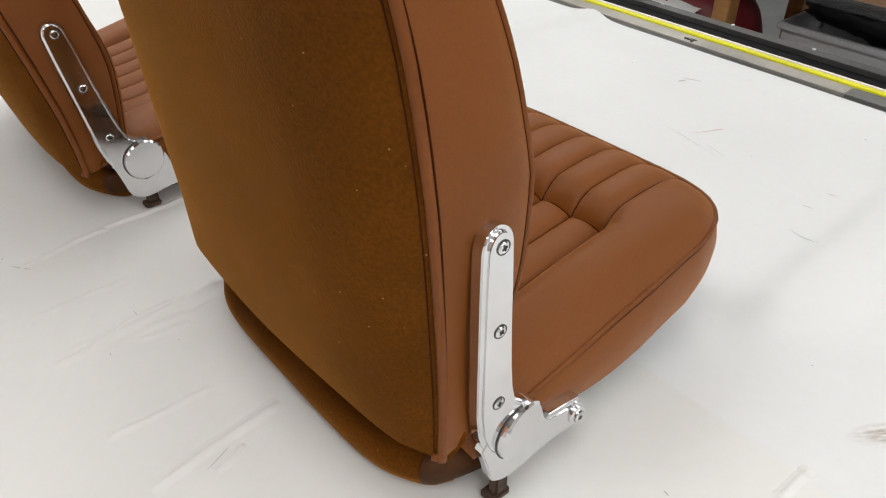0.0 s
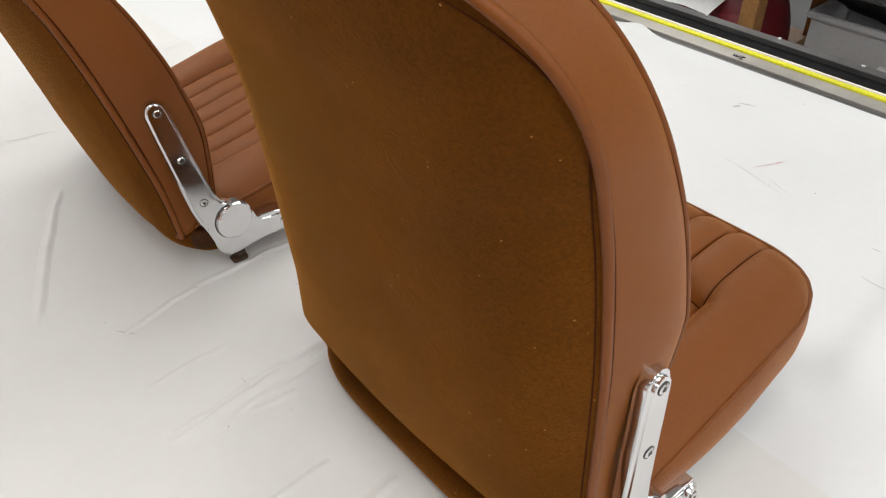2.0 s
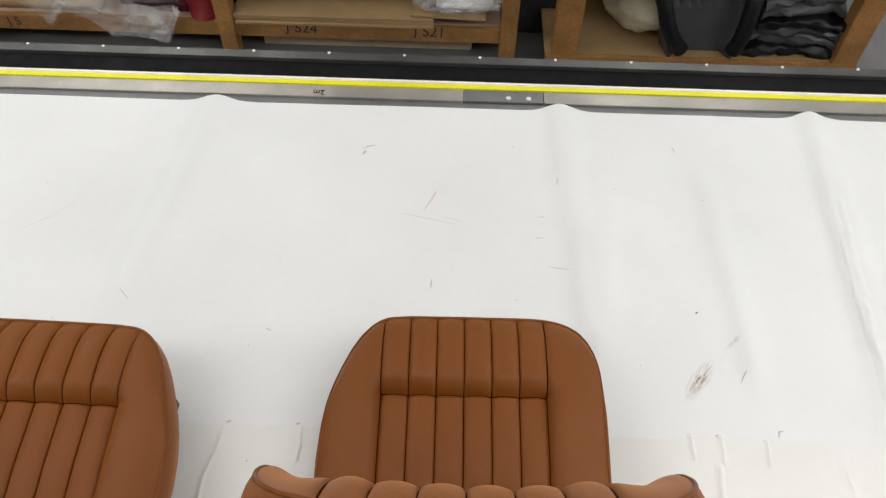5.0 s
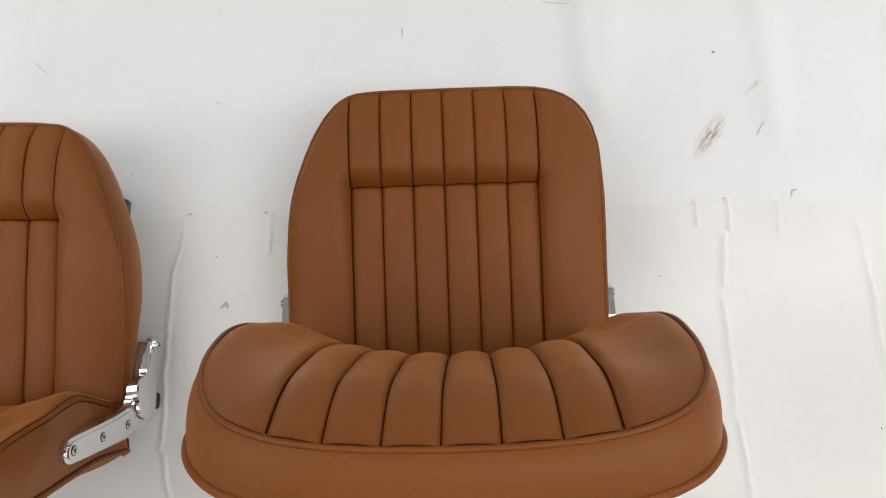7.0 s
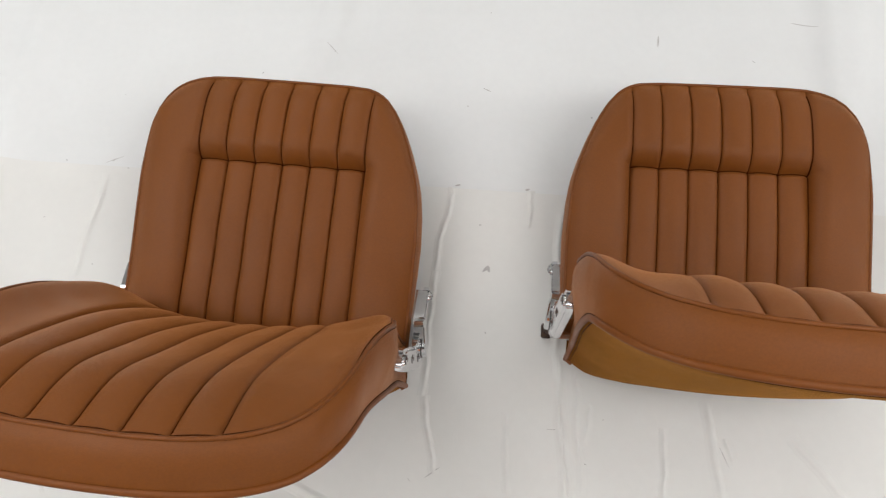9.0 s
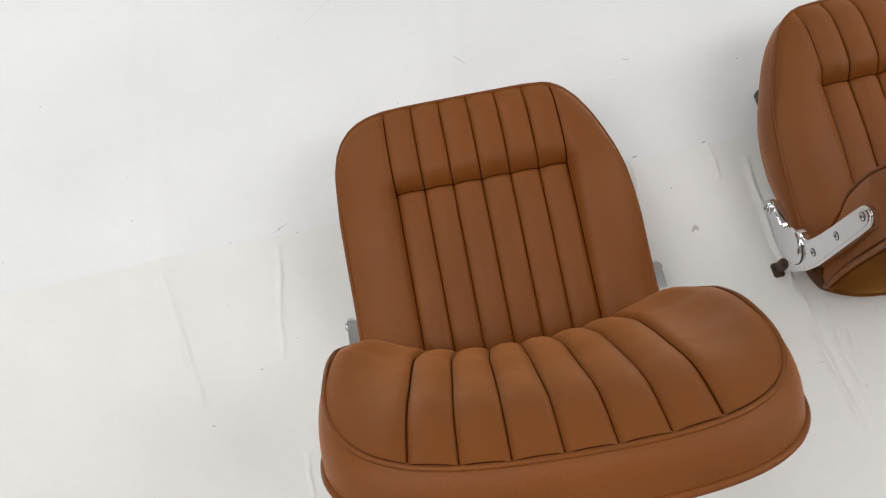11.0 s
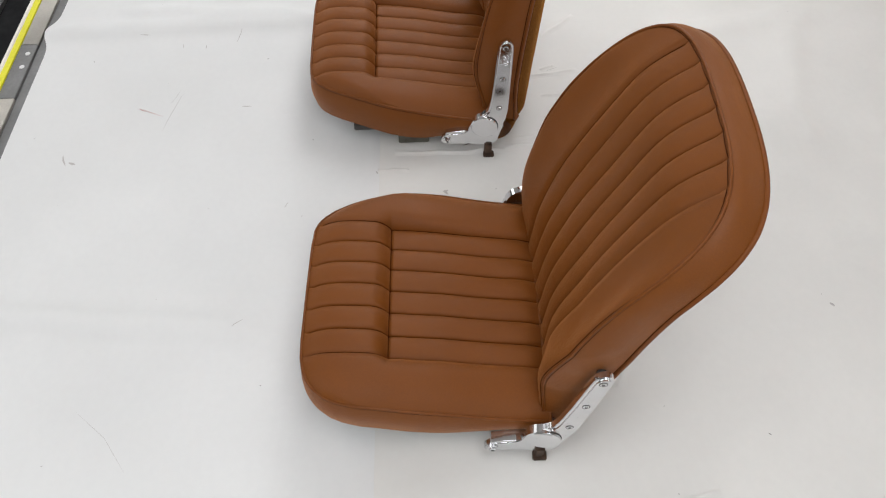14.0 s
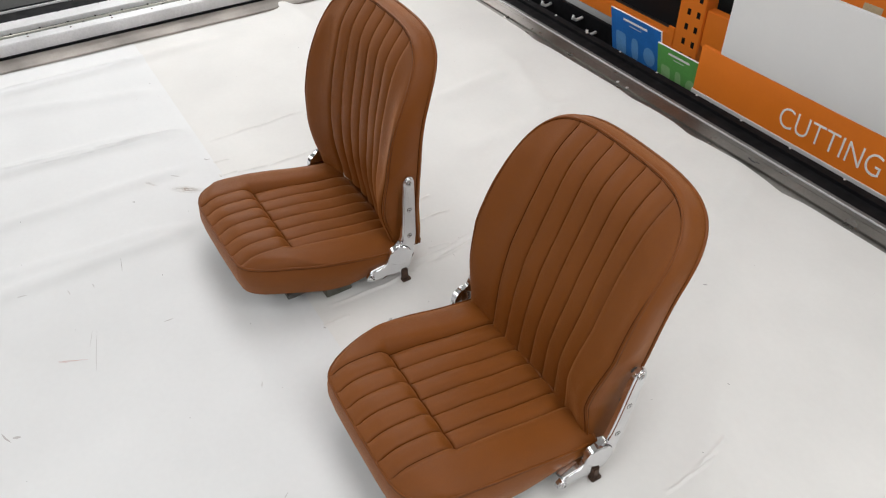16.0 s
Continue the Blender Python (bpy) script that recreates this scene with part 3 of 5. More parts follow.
car_seat(-0.2995, -0.041, -1.2, 11.3, 1, ((0.0078, -0.0048, -0.0062, 10.87, -0.17, -1.31), 0.999, 0.972, (-0.07, -0.47)), "tan leather car seat with fluted panels and reclined suede-backed backrest")

# ---- the setting ----
FLOOR = -0.86
setting = lambda name, bm, mat, label="": tagged(link(name, bm, mat), label, kind="structure")
setting("floor", box(-6, 6, -5, 5, FLOOR - 0.1, FLOOR), CONCRETE, "grey workshop floor")
setting("ceiling", box(-6, 6, -5, 5, CEIL, CEIL + 0.1), CEILPAINT, "white painted ceiling")
setting("wall_north", box(-6, 6, 4.85, 5.0, FLOOR, CEIL), NORTH_GREY, "dark grey wall behind the shelves")
setting("wall_south", box(-6, 6, -5.15, -5, FLOOR, CEIL), WALLPAINT, "pale painted workshop wall")
setting("wall_west", box(-6.15, -6, -5.15, 5.0, FLOOR, CEIL), WALLPAINT, "pale painted workshop wall")
setting("wall_east", box(6, 6.15, -5.15, 5.0, FLOOR, CEIL), WALLPAINT, "pale painted workshop wall")


def thing(name, label, category, x=0, y=0, z=0, rz=0, group=""):
    ob = new(name, None)
    ob.matrix_world = pose(x, y, z, 0, 0, rz)
    return tagged(ob, label, category, group)


table = thing("cutting_table", "long cutting table with grey felt bed and aluminium side rails", "cutting table")
part("bed", box(-3.2, 3.2, -1.50, 0.925, -0.09, -0.012), GREY_FELT, table, "grey felt table bed")
for sgn, y0 in ((1, 0.0), (-1, 0.57)):
    f = lambda a, b: (min(sgn * a - y0, sgn * b - y0), max(sgn * a - y0, sgn * b - y0))
    x0, x1 = -3.2, 3.2
    part("side_ledge", box(x0, x1, *f(0.925, 0.957), -0.06, -0.010, 0.001), ALU_DULL if sgn > 0 else RAIL_DARK, table, "dull metal ledge")
    joints = (-3.2, -1.199, 0.4407, 0.661, 3.2) if sgn > 0 else (-3.2, 3.2)
    for k, (a, b) in enumerate(zip(joints, joints[1:])):
        part("side_plate", box(a + 0.0007, b - 0.0007, *f(0.9572, 1.004 if sgn > 0 else 1.0), -0.06, -0.003, 0.001), (ALU_DULL if k == 2 else ALU) if sgn > 0 else RAIL_DARK, table, "worn metal rail plate")
    if sgn > 0:
        part("side_lip", box(x0, x1, *f(1.022, 1.034), -0.06, 0.002, 0.002), PALE, table, "pale metal lip")
    else:
        part("side_lip", box(x0, x1, *f(1.022, 1.0265), -0.06, 0.0015, 0.001), ALU_WHITE, table, "thin bright ridge")
        part("inner_strip", box(x0, x1, *f(1.0268, 1.047), -0.06, -0.004, 0.001), ALU_DULL, table, "brushed metal strip")
    part("side_channel", box(x0, x1, *f(1.0342 if sgn > 0 else 1.0472, 1.118), -0.08, -0.016), BLACK, table, "black channel")
    part("outer_edge", box(x0, x1, *f(1.1182, 1.152), -0.10, -0.004, 0.001), EDGE_DARK if sgn > 0 else BLACK, table, "dull outer edge")
    if sgn > 0:
        part("yellow_tape", box(-1.63, x1, *f(1.0042, 1.0218), -0.06, 0.001, 0.001), YELLOW, table, "yellow measuring tape in the rail")
    else:
        part("side_plate", box(x0, x1, *f(1.0002, 1.0218), -0.06, -0.003, 0.001), RAIL_DARK, table)
    for k in range(-14, 15):
        x = 0.271 + 0.2165 * k
        y = sgn * 1.146 - y0
        part("rivet", cyl((x, y, -0.006), (x, y, -0.0015), 0.0045, n=10), WHITE, table, "small pale rivet")
    for x in (0.565, 0.620):
        y = sgn * 0.974 - y0 + (0.01 if sgn < 0 else 0)
        part("rivet", cyl((x + (0.11 if sgn < 0 else 0), y, -0.006), (x + (0.11 if sgn < 0 else 0), y, -0.002), 0.007, n=14), WHITE, table, "pale rivet")
for x in (-3.0, -1.0, 1.0, 3.0):
    for y in (-1.4, 0.85):
        part("leg", box(x - 0.05, x + 0.05, y - 0.05, y + 0.05, FLOOR, -0.09), ALU_DULL, table, "aluminium leg")


def lettering(name, text, size, m, mat, parent, label="", thin=False):
    c = bpy.data.curves.new(name, "FONT")
    c.offset = -0.012 * size if thin else 0.0
    c.body, c.size, c.extrude, c.align_x, c.align_y = text, size, 0.0006, "CENTER", "CENTER"
    tmp = bpy.data.objects.new(name, c)
    me = bpy.data.meshes.new_from_object(tmp)
    bpy.data.objects.remove(tmp)
    me.materials.append(mat)
    ob = new(name, me)
    ob.matrix_basis = m
    ob.parent = parent
    return tagged(ob, label)


lettering("lettering", "2m", 0.026, pose(0.048, 0.974, -0.002, 0, 0, 180), INK, table, "handwritten pen mark on the rail")
part("pen_tick", box(-0.664, -0.660, 0.966, 0.986, -0.003, -0.0024), PENCIL, table, "short pen tick on the rail")
part("pen_tick", box(0.046, 0.049, 0.985, 0.996, -0.003, -0.0024), PENCIL, table, "short pen tick on the rail")

for x, y, l in ((0.069, -1.545, 0.02), (0.054, -1.552, 0.014), (0.085, -1.55, 0.012)):
    part("pen_tick", box(x - l / 2, x + l / 2, y - 0.002, y + 0.002, -0.0028, -0.0022), INK, table, "short pen tick on the rail")

# cloths; FOLDS are long soft ridges, CREASES are sharp ones: x0, y0, x1, y1, width, height
FOLDS = [(-0.92, -0.2, -0.90, 0.95, 0.035, 0.0035), (-0.30, 0.22, -0.22, 0.96, 0.035, 0.006), (0.73, 0.15, 0.70, 0.96, 0.035, 0.006),
         (1.33, 0.2, 1.37, 0.98, 0.03, 0.006), (1.95, -0.3, 1.9, 0.98, 0.03, 0.005), (-0.9, -0.3, 0.1, -1.5, 0.05, 0.005),
         (0.1, -1.0, 1.2, -1.3, 0.05, 0.005), (1.0, -0.8, 2.2, -0.7, 0.05, 0.006), (-1.7, 0.6, -0.9, 0.15, 0.05, 0.004)]
CREASES = [(0.234, -0.56, 0.208, -0.31, 0.007, 0.0035), (-0.008, -0.002, -0.027, -0.17, 0.006, 0.003), (-0.027, -0.17, -0.027, -0.40, 0.006, 0.003),
           (-0.027, -0.40, 0.003, -0.53, 0.006, 0.003), (0.137, 0.0, 0.142, -0.075, 0.005, 0.002), (0.892, 0.01, 0.889, -0.045, 0.005, 0.002), (0.951, 0.01, 0.947, -0.055, 0.005, 0.002),
           (0.935, -0.05, 0.922, -0.155, 0.008, 0.0035), (0.922, -0.155, 0.921, -0.364, 0.008, 0.0035), (0.921, -0.364, 0.934, -0.51, 0.007, 0.0035), (1.035, 0.0, 1.03, -0.055, 0.005, 0.002)]
CREASES += [(1.940, 0.55, 1.933, 0.035, 0.010, 0.003), (1.354, 0.63, 1.319, 0.33, 0.012, 0.003), (1.319, 0.33, 1.291, 0.022, 0.010, 0.0035), (0.197, -0.04, 0.201, -0.31, 0.007, 0.003),
            (0.201, -0.31, 0.227, -0.55, 0.006, 0.003), (0.237, -0.333, 0.252, -0.54, 0.005, 0.0022), (0.12, -0.415, 0.13, -0.55, 0.005, 0.002), (0.462, -0.369, 0.483, -0.53, 0.008, 0.003),
            (0.387, -0.42, 0.388, -0.54, 0.005, 0.002)]
CREASES += [(0.262, -0.39, 0.256, -0.46, 0.005, 0.002), (0.501, -0.47, 0.486, -0.43, 0.005, 0.002), (-0.69, -0.02, -0.71, -0.24, 0.007, 0.0025), (-0.915, -0.02, -0.86, -0.30, 0.008, 0.0025),
            (1.17, -0.03, 1.19, -0.4, 0.008, 0.003), (-0.688, -0.408, -0.685, -0.56, 0.005, 0.002), (-0.68, -0.50, -0.66, -0.62, 0.006, 0.0025), (0.60, -0.42, 0.72, -0.55, 0.008, 0.0025),
            (-0.45, -0.48, -0.1, -0.62, 0.009, 0.003)]
FOLDS += [(1.943, 0.75, 1.933, 0.03, 0.03, 0.005), (1.775, 0.60, 1.628, 0.03, 0.035, 0.004), (1.354, 0.69, 1.291, 0.02, 0.03, 0.005), (1.039, 0.71, 1.05, 0.1, 0.028, 0.004), (0.791, 0.72, 0.751, 0.22, 0.03, 0.004),
          (0.31, -0.86, 0.20, -1.10, 0.04, 0.004), (0.21, -1.20, 0.29, -1.45, 0.04, 0.004), (-0.106, -1.05, -0.03, -1.45, 0.04, 0.004), (0.62, -0.75, 0.70, -1.3, 0.04, 0.004), (0.95, -0.6, 1.05, -1.3, 0.035, 0.004)]


def ridge(x, y, x0, y0, x1, y1, w, h):
    dx, dy = x1 - x0, y1 - y0
    n2 = dx * dx + dy * dy
    t = ((x - x0) * dx + (y - y0) * dy) / n2
    if t < -0.1 or t > 1.1:
        return 0.0
    d = ((x - x0) * dy - (y - y0) * dx) / math.sqrt(n2) + 0.006 * noise.noise((t * 5, x0 * 9, y0 * 9))
    return h * math.exp(-(d / w) ** 2) * soft_step(min(t + 0.1, 1.1 - t), 0, 0.25)


def cloth_height(x, y, z):
    h = 0.0022 * noise.noise((x * 1.9, y * 3.3, 0.4)) + 0.0008 * noise.noise((x * 6, y * 6, 3))
    for r in FOLDS:
        h += 3.0 * ridge(x, y, *r)
    near_a, near_b = math.hypot((x - 0.4475) / 0.36, (y + 0.08) / 0.36), math.hypot((x + 0.2995) / 0.36, (y + 0.12) / 0.36)
    keep = min(soft_step(near_a, 0.8, 1.15), soft_step(near_b, 0.8, 1.15))
    return z + min(0.016, h * (0.15 + 0.85 * keep))


def cloth(name, x0, x1, y0, y1, z, mat, label, wave, step=0.013):
    nx, ny = int((x1 - x0) / step), int((y1 - y0) / step)
    rows = []
    for j in range(ny + 1):
        row = []
        for i in range(nx + 1):
            x, v = x0 + (x1 - x0) * i / nx, j / ny
            y = y0 + (y1 - y0) * v + wave(x) * (v if y1 > 0.5 else (1 - v))
            xe = x + (0.012 * noise.noise((y * 2.2, 4.0, 1.0)) if i == 0 else 0)
            h = cloth_height(x, y, z) - (0.0013 if j == 0 and y1 > 0.5 else 0.0)
            row.append((xe, y, h))
        rows.append(row)
    return tagged(link(name, sheet_from_grid(rows), mat, True), label, "cloth")


def north_wave(x):
    w = 0.006 * noise.noise((x * 1.4, 7.0, 0.0))
    for c, a in ((-0.215, 0.016), (0.70, 0.022), (1.37, 0.020), (-0.9, 0.012), (1.9, 0.018)):
        w += a * math.exp(-((x - c) / 0.05) ** 2)
    return w


def south_wave(x):
    w = 0.008 * noise.noise((x * 1.4, 17.0, 0.0))
    for c, a in ((0.30, 0.012), (-0.1, 0.014), (0.6, 0.008), (1.2, 0.01)):
        w += a * math.exp(-((x - c) / 0.06) ** 2)
    return w


white_sheet = cloth("white_sheet", -1.97, 2.62, -0.003, 0.922, 0.0005, CLOTH, "white cloth sheet spread over the cutting table", north_wave)
cream_sheet = cloth("cream_sheet", -1.955, 2.62, -1.497, 0.02, -0.0009, CLOTH_OLD, "creased cream cloth sheet spread over the table", south_wave)


def crease(x0, y0, x1, y1, w, h, sheet, mat):
    """A narrow pinched welt in the cloth."""
    l = math.hypot(x1 - x0, y1 - y0)
    tx, ty = (x1 - x0) / l, (y1 - y0) / l
    rows = []
    for k in range(-5, 6):
        d = 0.36 * w * k
        row = []
        for i in range(25):
            t = i / 24
            a = d + 0.006 * noise.noise((t * l * 14, x0 * 9, y0 * 9)) + 0.002 * noise.noise((t * l * 60, x0 * 9, y0 * 9))
            x, y = x0 + t * (x1 - x0) - ty * a, y0 + t * (y1 - y0) + tx * a
            fade = soft_step(min(t, 1 - t), -0.02, 0.12) * (0.75 + 0.5 * noise.noise((t * l * 20, x0 * 5, 2)))
            lift = 1.7 * h * fade * (math.exp(-(d / (0.65 * w)) ** 2) - 0.2 * math.exp(-((d - w) / (0.7 * w)) ** 2))
            row.append((x, y, cloth_height(x, y, 0.0005 if y > 0 else -0.0009) + (0.0004 if abs(k) < 5 else -0.0006) + lift))
        rows.append(row)
    return part("crease", sheet_from_grid(rows), mat, sheet, "pinched crease in the cloth", True)


for c in CREASES:
    crease(*c, white_sheet if min(c[1], c[3]) > 0 else cream_sheet, CLOTH if min(c[1], c[3]) > 0 else CLOTH_OLD)


def stroke(points, w, mat, parent, name="pencil_mark", label=""):
    """A thin mark drawn on the cloth."""
    P = []
    for (xa, ya), (xb, yb) in zip(points, points[1:]):
        P += [(xa + (xb - xa) * t / 5, ya + (yb - ya) * t / 5) for t in range(5)]
    P.append(points[-1])
    rows = []
    for side in (-1, 1):
        row = []
        for i, (x, y) in enumerate(P):
            a, b = P[max(0, i - 1)], P[min(len(P) - 1, i + 1)]
            l = math.hypot(b[0] - a[0], b[1] - a[1]) or 1
            t = side * w / 2 * math.sin(math.pi * (i + 0.6) / (len(P) + 0.2))
            qx, qy = x - (b[1] - a[1]) / l * t, y + (b[0] - a[0]) / l * t
            row.append((qx, qy, cloth_height(qx, qy, 0.0005 if y > 0 else -0.0009) + 0.0007))
        rows.append(row)
    return part(name, sheet_from_grid(rows), mat, parent, label)


for pts, w, mat, sheet in (
        ([(0.186, 0.757), (0.205, 0.767), (0.222, 0.772)], 0.004, PENCIL, white_sheet),
        ([(0.352, 0.555), (0.368, 0.590), (0.380, 0.612)], 0.0018, REDPEN, white_sheet),
        ([(0.395, 0.541), (0.42, 0.532), (0.445, 0.524)], 0.0009, PENCIL, white_sheet),
        ([(0.377, 0.330), (0.378, 0.355)], 0.003, PENCIL, white_sheet),
        ([(0.985, 0.775), (0.980, 0.800)], 0.0025, PENCIL, white_sheet),
        ([(0.640, 0.400), (0.690, 0.390)], 0.0016, PENCIL, white_sheet),
        ([(0.674, 0.645), (0.676, 0.672)], 0.002, PENCIL, white_sheet),
        ([(0.620, 0.545), (0.640, 0.548)], 0.002, PENCIL, white_sheet),
        ([(0.615, 0.482), (0.632, 0.484)], 0.002, PENCIL, white_sheet),
        ([(1.010, 0.120), (1.018, 0.135), (1.028, 0.150)], 0.003, PENCIL, white_sheet),
        ([(-0.290, 0.292), (-0.268, 0.272)], 0.0016, PENCIL, white_sheet),
        ([(1.058, 0.004), (1.062, 0.018), (1.072, 0.020)], 0.004, PENCIL, white_sheet),
        ([(0.935, 0.006), (0.952, 0.006)], 0.004, PENCIL, white_sheet),
        ([(-0.004, 0.001), (0.006, 0.004)], 0.004, PENCIL, white_sheet)):
    stroke(pts, w, mat, sheet)
for pts, w, mat, sheet in (
        ([(0.130, 0.001), (0.138, 0.004)], 0.004, PENCIL, white_sheet),
        ([(0.482, -0.443), (0.497, -0.476)], 0.0012, PENCIL, cream_sheet),
        ([(0.192, -0.439), (0.211, -0.438)], 0.0012, PENCIL, cream_sheet),
        ([(0.034, 0.215), (0.050, 0.208)], 0.0022, PENCIL, white_sheet),
        ([(-0.456, 0.574), (-0.514, 0.504), (-0.583, 0.452)], 0.0007, PENCIL, white_sheet),
        ([(-0.666, 0.019), (-0.700, 0.003)], 0.0014, PENCIL, white_sheet),
        ([(0.948, 0.285), (0.954, 0.290)], 0.004, DARK_PENCIL, white_sheet),
        ([(-0.011, -0.537), (0.013, -0.518)], 0.002, PENCIL, cream_sheet),
        ([(0.060, -0.166), (0.070, -0.156), (0.073, -0.166)], 0.007, PENCIL, cream_sheet),
        ([(-0.284, -0.958), (-0.274, -0.952)], 0.006, PENCIL, cream_sheet),
        ([(0.190, 0.735), (0.197, 0.752)], 0.007, PENCIL, white_sheet),
        ([(0.297, 0.545), (0.35, 0.535), (0.442, 0.513)], 0.0011, PENCIL, white_sheet),
        ([(0.370, 0.600), (0.382, 0.620)], 0.002, REDPEN, white_sheet)):
    stroke(pts, w, mat, sheet)
rng = random.Random(5)
for k in range(110):
    x, y = rng.uniform(-1.8, 2.0), rng.uniform(-1.35, 0.88)
    a, l = rng.uniform(0, 3.1), rng.choice((0.002, 0.003, 0.003, 0.004, 0.007))
    stroke([(x, y), (x + l * math.cos(a), y + l * math.sin(a))], rng.uniform(0.001, 0.0024), rng.choice((PENCIL, DARK_PENCIL)), white_sheet if y > 0.01 else cream_sheet, "speck")


def stain_material(name, color, strength):
    m = material(name, color, 0.9)
    nt = m.node_tree
    coord = nt.nodes.new("ShaderNodeTexCoord")
    n = nt.nodes.new("ShaderNodeTexNoise")
    n.inputs["Scale"].default_value, n.inputs["Detail"].default_value, n.inputs["Roughness"].default_value = 6.0, 6, 0.72
    stretch = nt.nodes.new("ShaderNodeVectorMath")
    stretch.operation = "MULTIPLY"
    stretch.inputs[1].default_value = (0.7, 1.3, 1.0)
    nt.links.new(coord.outputs["Generated"], stretch.inputs[0])
    nt.links.new(stretch.outputs[0], n.inputs["Vector"])
    g = nt.nodes.new("ShaderNodeVectorMath")
    g.operation = "DISTANCE"
    g.inputs[1].default_value = (0.5, 0.5, 0.5)
    nt.links.new(coord.outputs["Generated"], g.inputs[0])
    f = nt.nodes.new("ShaderNodeMapRange")
    f.inputs["From Min"].default_value, f.inputs["From Max"].default_value = 0.52, 0.1
    nt.links.new(g.outputs["Value"], f.inputs["Value"])
    c = nt.nodes.new("ShaderNodeMapRange")
    c.inputs["From Min"].default_value, c.inputs["From Max"].default_value = 0.40, 0.60
    c.inputs["To Max"].default_value = strength
    nt.links.new(n.outputs["Fac"], c.inputs["Value"])
    x = nt.nodes.new("ShaderNodeMath")
    x.operation = "MULTIPLY"
    nt.links.new(f.outputs[0], x.inputs[0])
    nt.links.new(c.outputs[0], x.inputs[1])
    nt.links.new(x.outputs[0], nt.nodes["Principled BSDF"].inputs["Alpha"])
    return m


BROWN_STAIN = stain_material("brown_smear", (0.40, 0.29, 0.18), 0.62)
GREY_STAIN = stain_material("graphite_smear", (0.16, 0.15, 0.15), 0.95)


def stain(x, y, length, width, angle, mat, label, sheet):
    m = pose(x, y, 0, 0, 0, angle)
    rows = []
    for j in range(9):
        row = []
        for i in range(19):
            p = Vector(((i / 18 - 0.5) * length, (j / 8 - 0.5) * width, 0))
            q = m @ p
            row.append((p.x, p.y, cloth_height(q.x, q.y, 0.0005 if y > 0 else -0.0009) + 0.0008))
        rows.append(row)
    part("stain", sheet_from_grid(rows), mat, sheet, label).matrix_basis = m


stain(0.930, 0.127, 0.155, 0.038, 51, BROWN_STAIN, "brown smear on the cloth", white_sheet)
stain(1.002, 0.205, 0.085, 0.014, 41, BROWN_STAIN, "brown smear on the cloth", white_sheet)
stain(-1.513, 0.304, 0.085, 0.06, -18, GREY_STAIN, "grey graphite smear on the cloth", white_sheet)
stain(-1.435, 0.280, 0.095, 0.055, 20, GREY_STAIN, "grey graphite smear on the cloth", white_sheet)

# ---- the end of the table ----
block = thing("control_block", "black rail end block with a round knob and stop button", "control block", -1.74, 1.03, 0.0)
part("body", box(-0.11, 0.10, -0.09, 0.02, -0.016, 0.010, 0.004), BLACK_PLASTIC, block, "black rail block")
part("knob", cyl((-0.02, -0.04, 0.010), (-0.02, -0.04, 0.016), 0.03, 0.028, 24), ALU, block, "round metal knob")
part("plate", box(-0.07, 0.07, 0.03, 0.115, -0.02, 0.012, 0.004), ALU_WHITE, block, "pale grey cover plate")
part("stop_base", box(-0.118, -0.075, 0.045, 0.088, -0.02, 0.014, 0.004), YELLOW, block, "yellow stop button base")
part("stop_button", cyl((-0.096, 0.066, 0.014), (-0.096, 0.066, 0.034), 0.013, 0.016, 20), RED, block, "red stop button")
part("tape_end", box(0.10, 0.114, -0.04, -0.005, -0.003, 0.014, 0.002), YELLOW, block, "yellow tape end clip")

carton = thing("cardboard_box", "cream cardboard box standing on the grey felt", "box", -2.30, 0.51, -0.012, 4)
part("body", box(-0.10, 0.10, -0.135, 0.135, 0.0, 0.085, 0.003), CARDBOARD, carton)
part("lid", box(-0.104, 0.104, -0.139, 0.139, 0.086, 0.115, 0.003), CARDBOARD, carton, "cream lid")

tray = thing("metal_tray", "pale grey shallow tray with a red rag inside", "tray", -2.42, -0.10, -0.012, 38)
part("floor_plate", box(-0.20, 0.20, -0.26, 0.26, 0.0, 0.006), GREYPLASTIC, tray)
for a in (box(-0.21, -0.19, -0.27, 0.27, 0.0, 0.035, 0.004), box(0.19, 0.21, -0.27, 0.27, 0.0, 0.035, 0.004),
          box(-0.19, 0.19, -0.27, -0.25, 0.0, 0.035, 0.004), box(-0.19, 0.19, 0.25, 0.27, 0.0, 0.035, 0.004)):
    part("rim", a, ALU_WHITE, tray)


def crumple(name, centre, size, seed, mat, label, category, amount=0.35, detail=4, sub=4, flat=0.0, parent=None):
    """A creased, bagged or piled thing."""
    bm = bmesh.new()
    bmesh.ops.create_icosphere(bm, subdivisions=sub, radius=1)
    for v in bm.verts:
        p = v.co.normalized()
        n = 0.0
        for k in range(3):
            f = detail * 0.5 * 2 ** k
            n += (0.5 - abs(noise.noise((p.x * f + seed, p.y * f + seed * 2, p.z * f)))) / (1.45 ** k)
        q = p * (1 + amount * (n - 0.6))
        v.co = Vector((q.x * size[0], q.y * size[1], max(q.z, -1 + flat) * size[2]))
    low = min(v.co.z for v in bm.verts)
    bmesh.ops.translate(bm, verts=bm.verts, vec=(0, 0, -low))
    if parent is not None:
        bmesh.ops.translate(bm, verts=bm.verts, vec=centre)
        return part(name, bm, mat, parent, label, True)
    ob = link(name, bm, mat, True)
    ob.matrix_world = pose(*centre)
    return tagged(ob, label, category)


crumple("red_rag", (0.0, 0.0, 0.006), (0.13, 0.17, 0.03), 3, RED, "red rag", "rag", parent=tray)

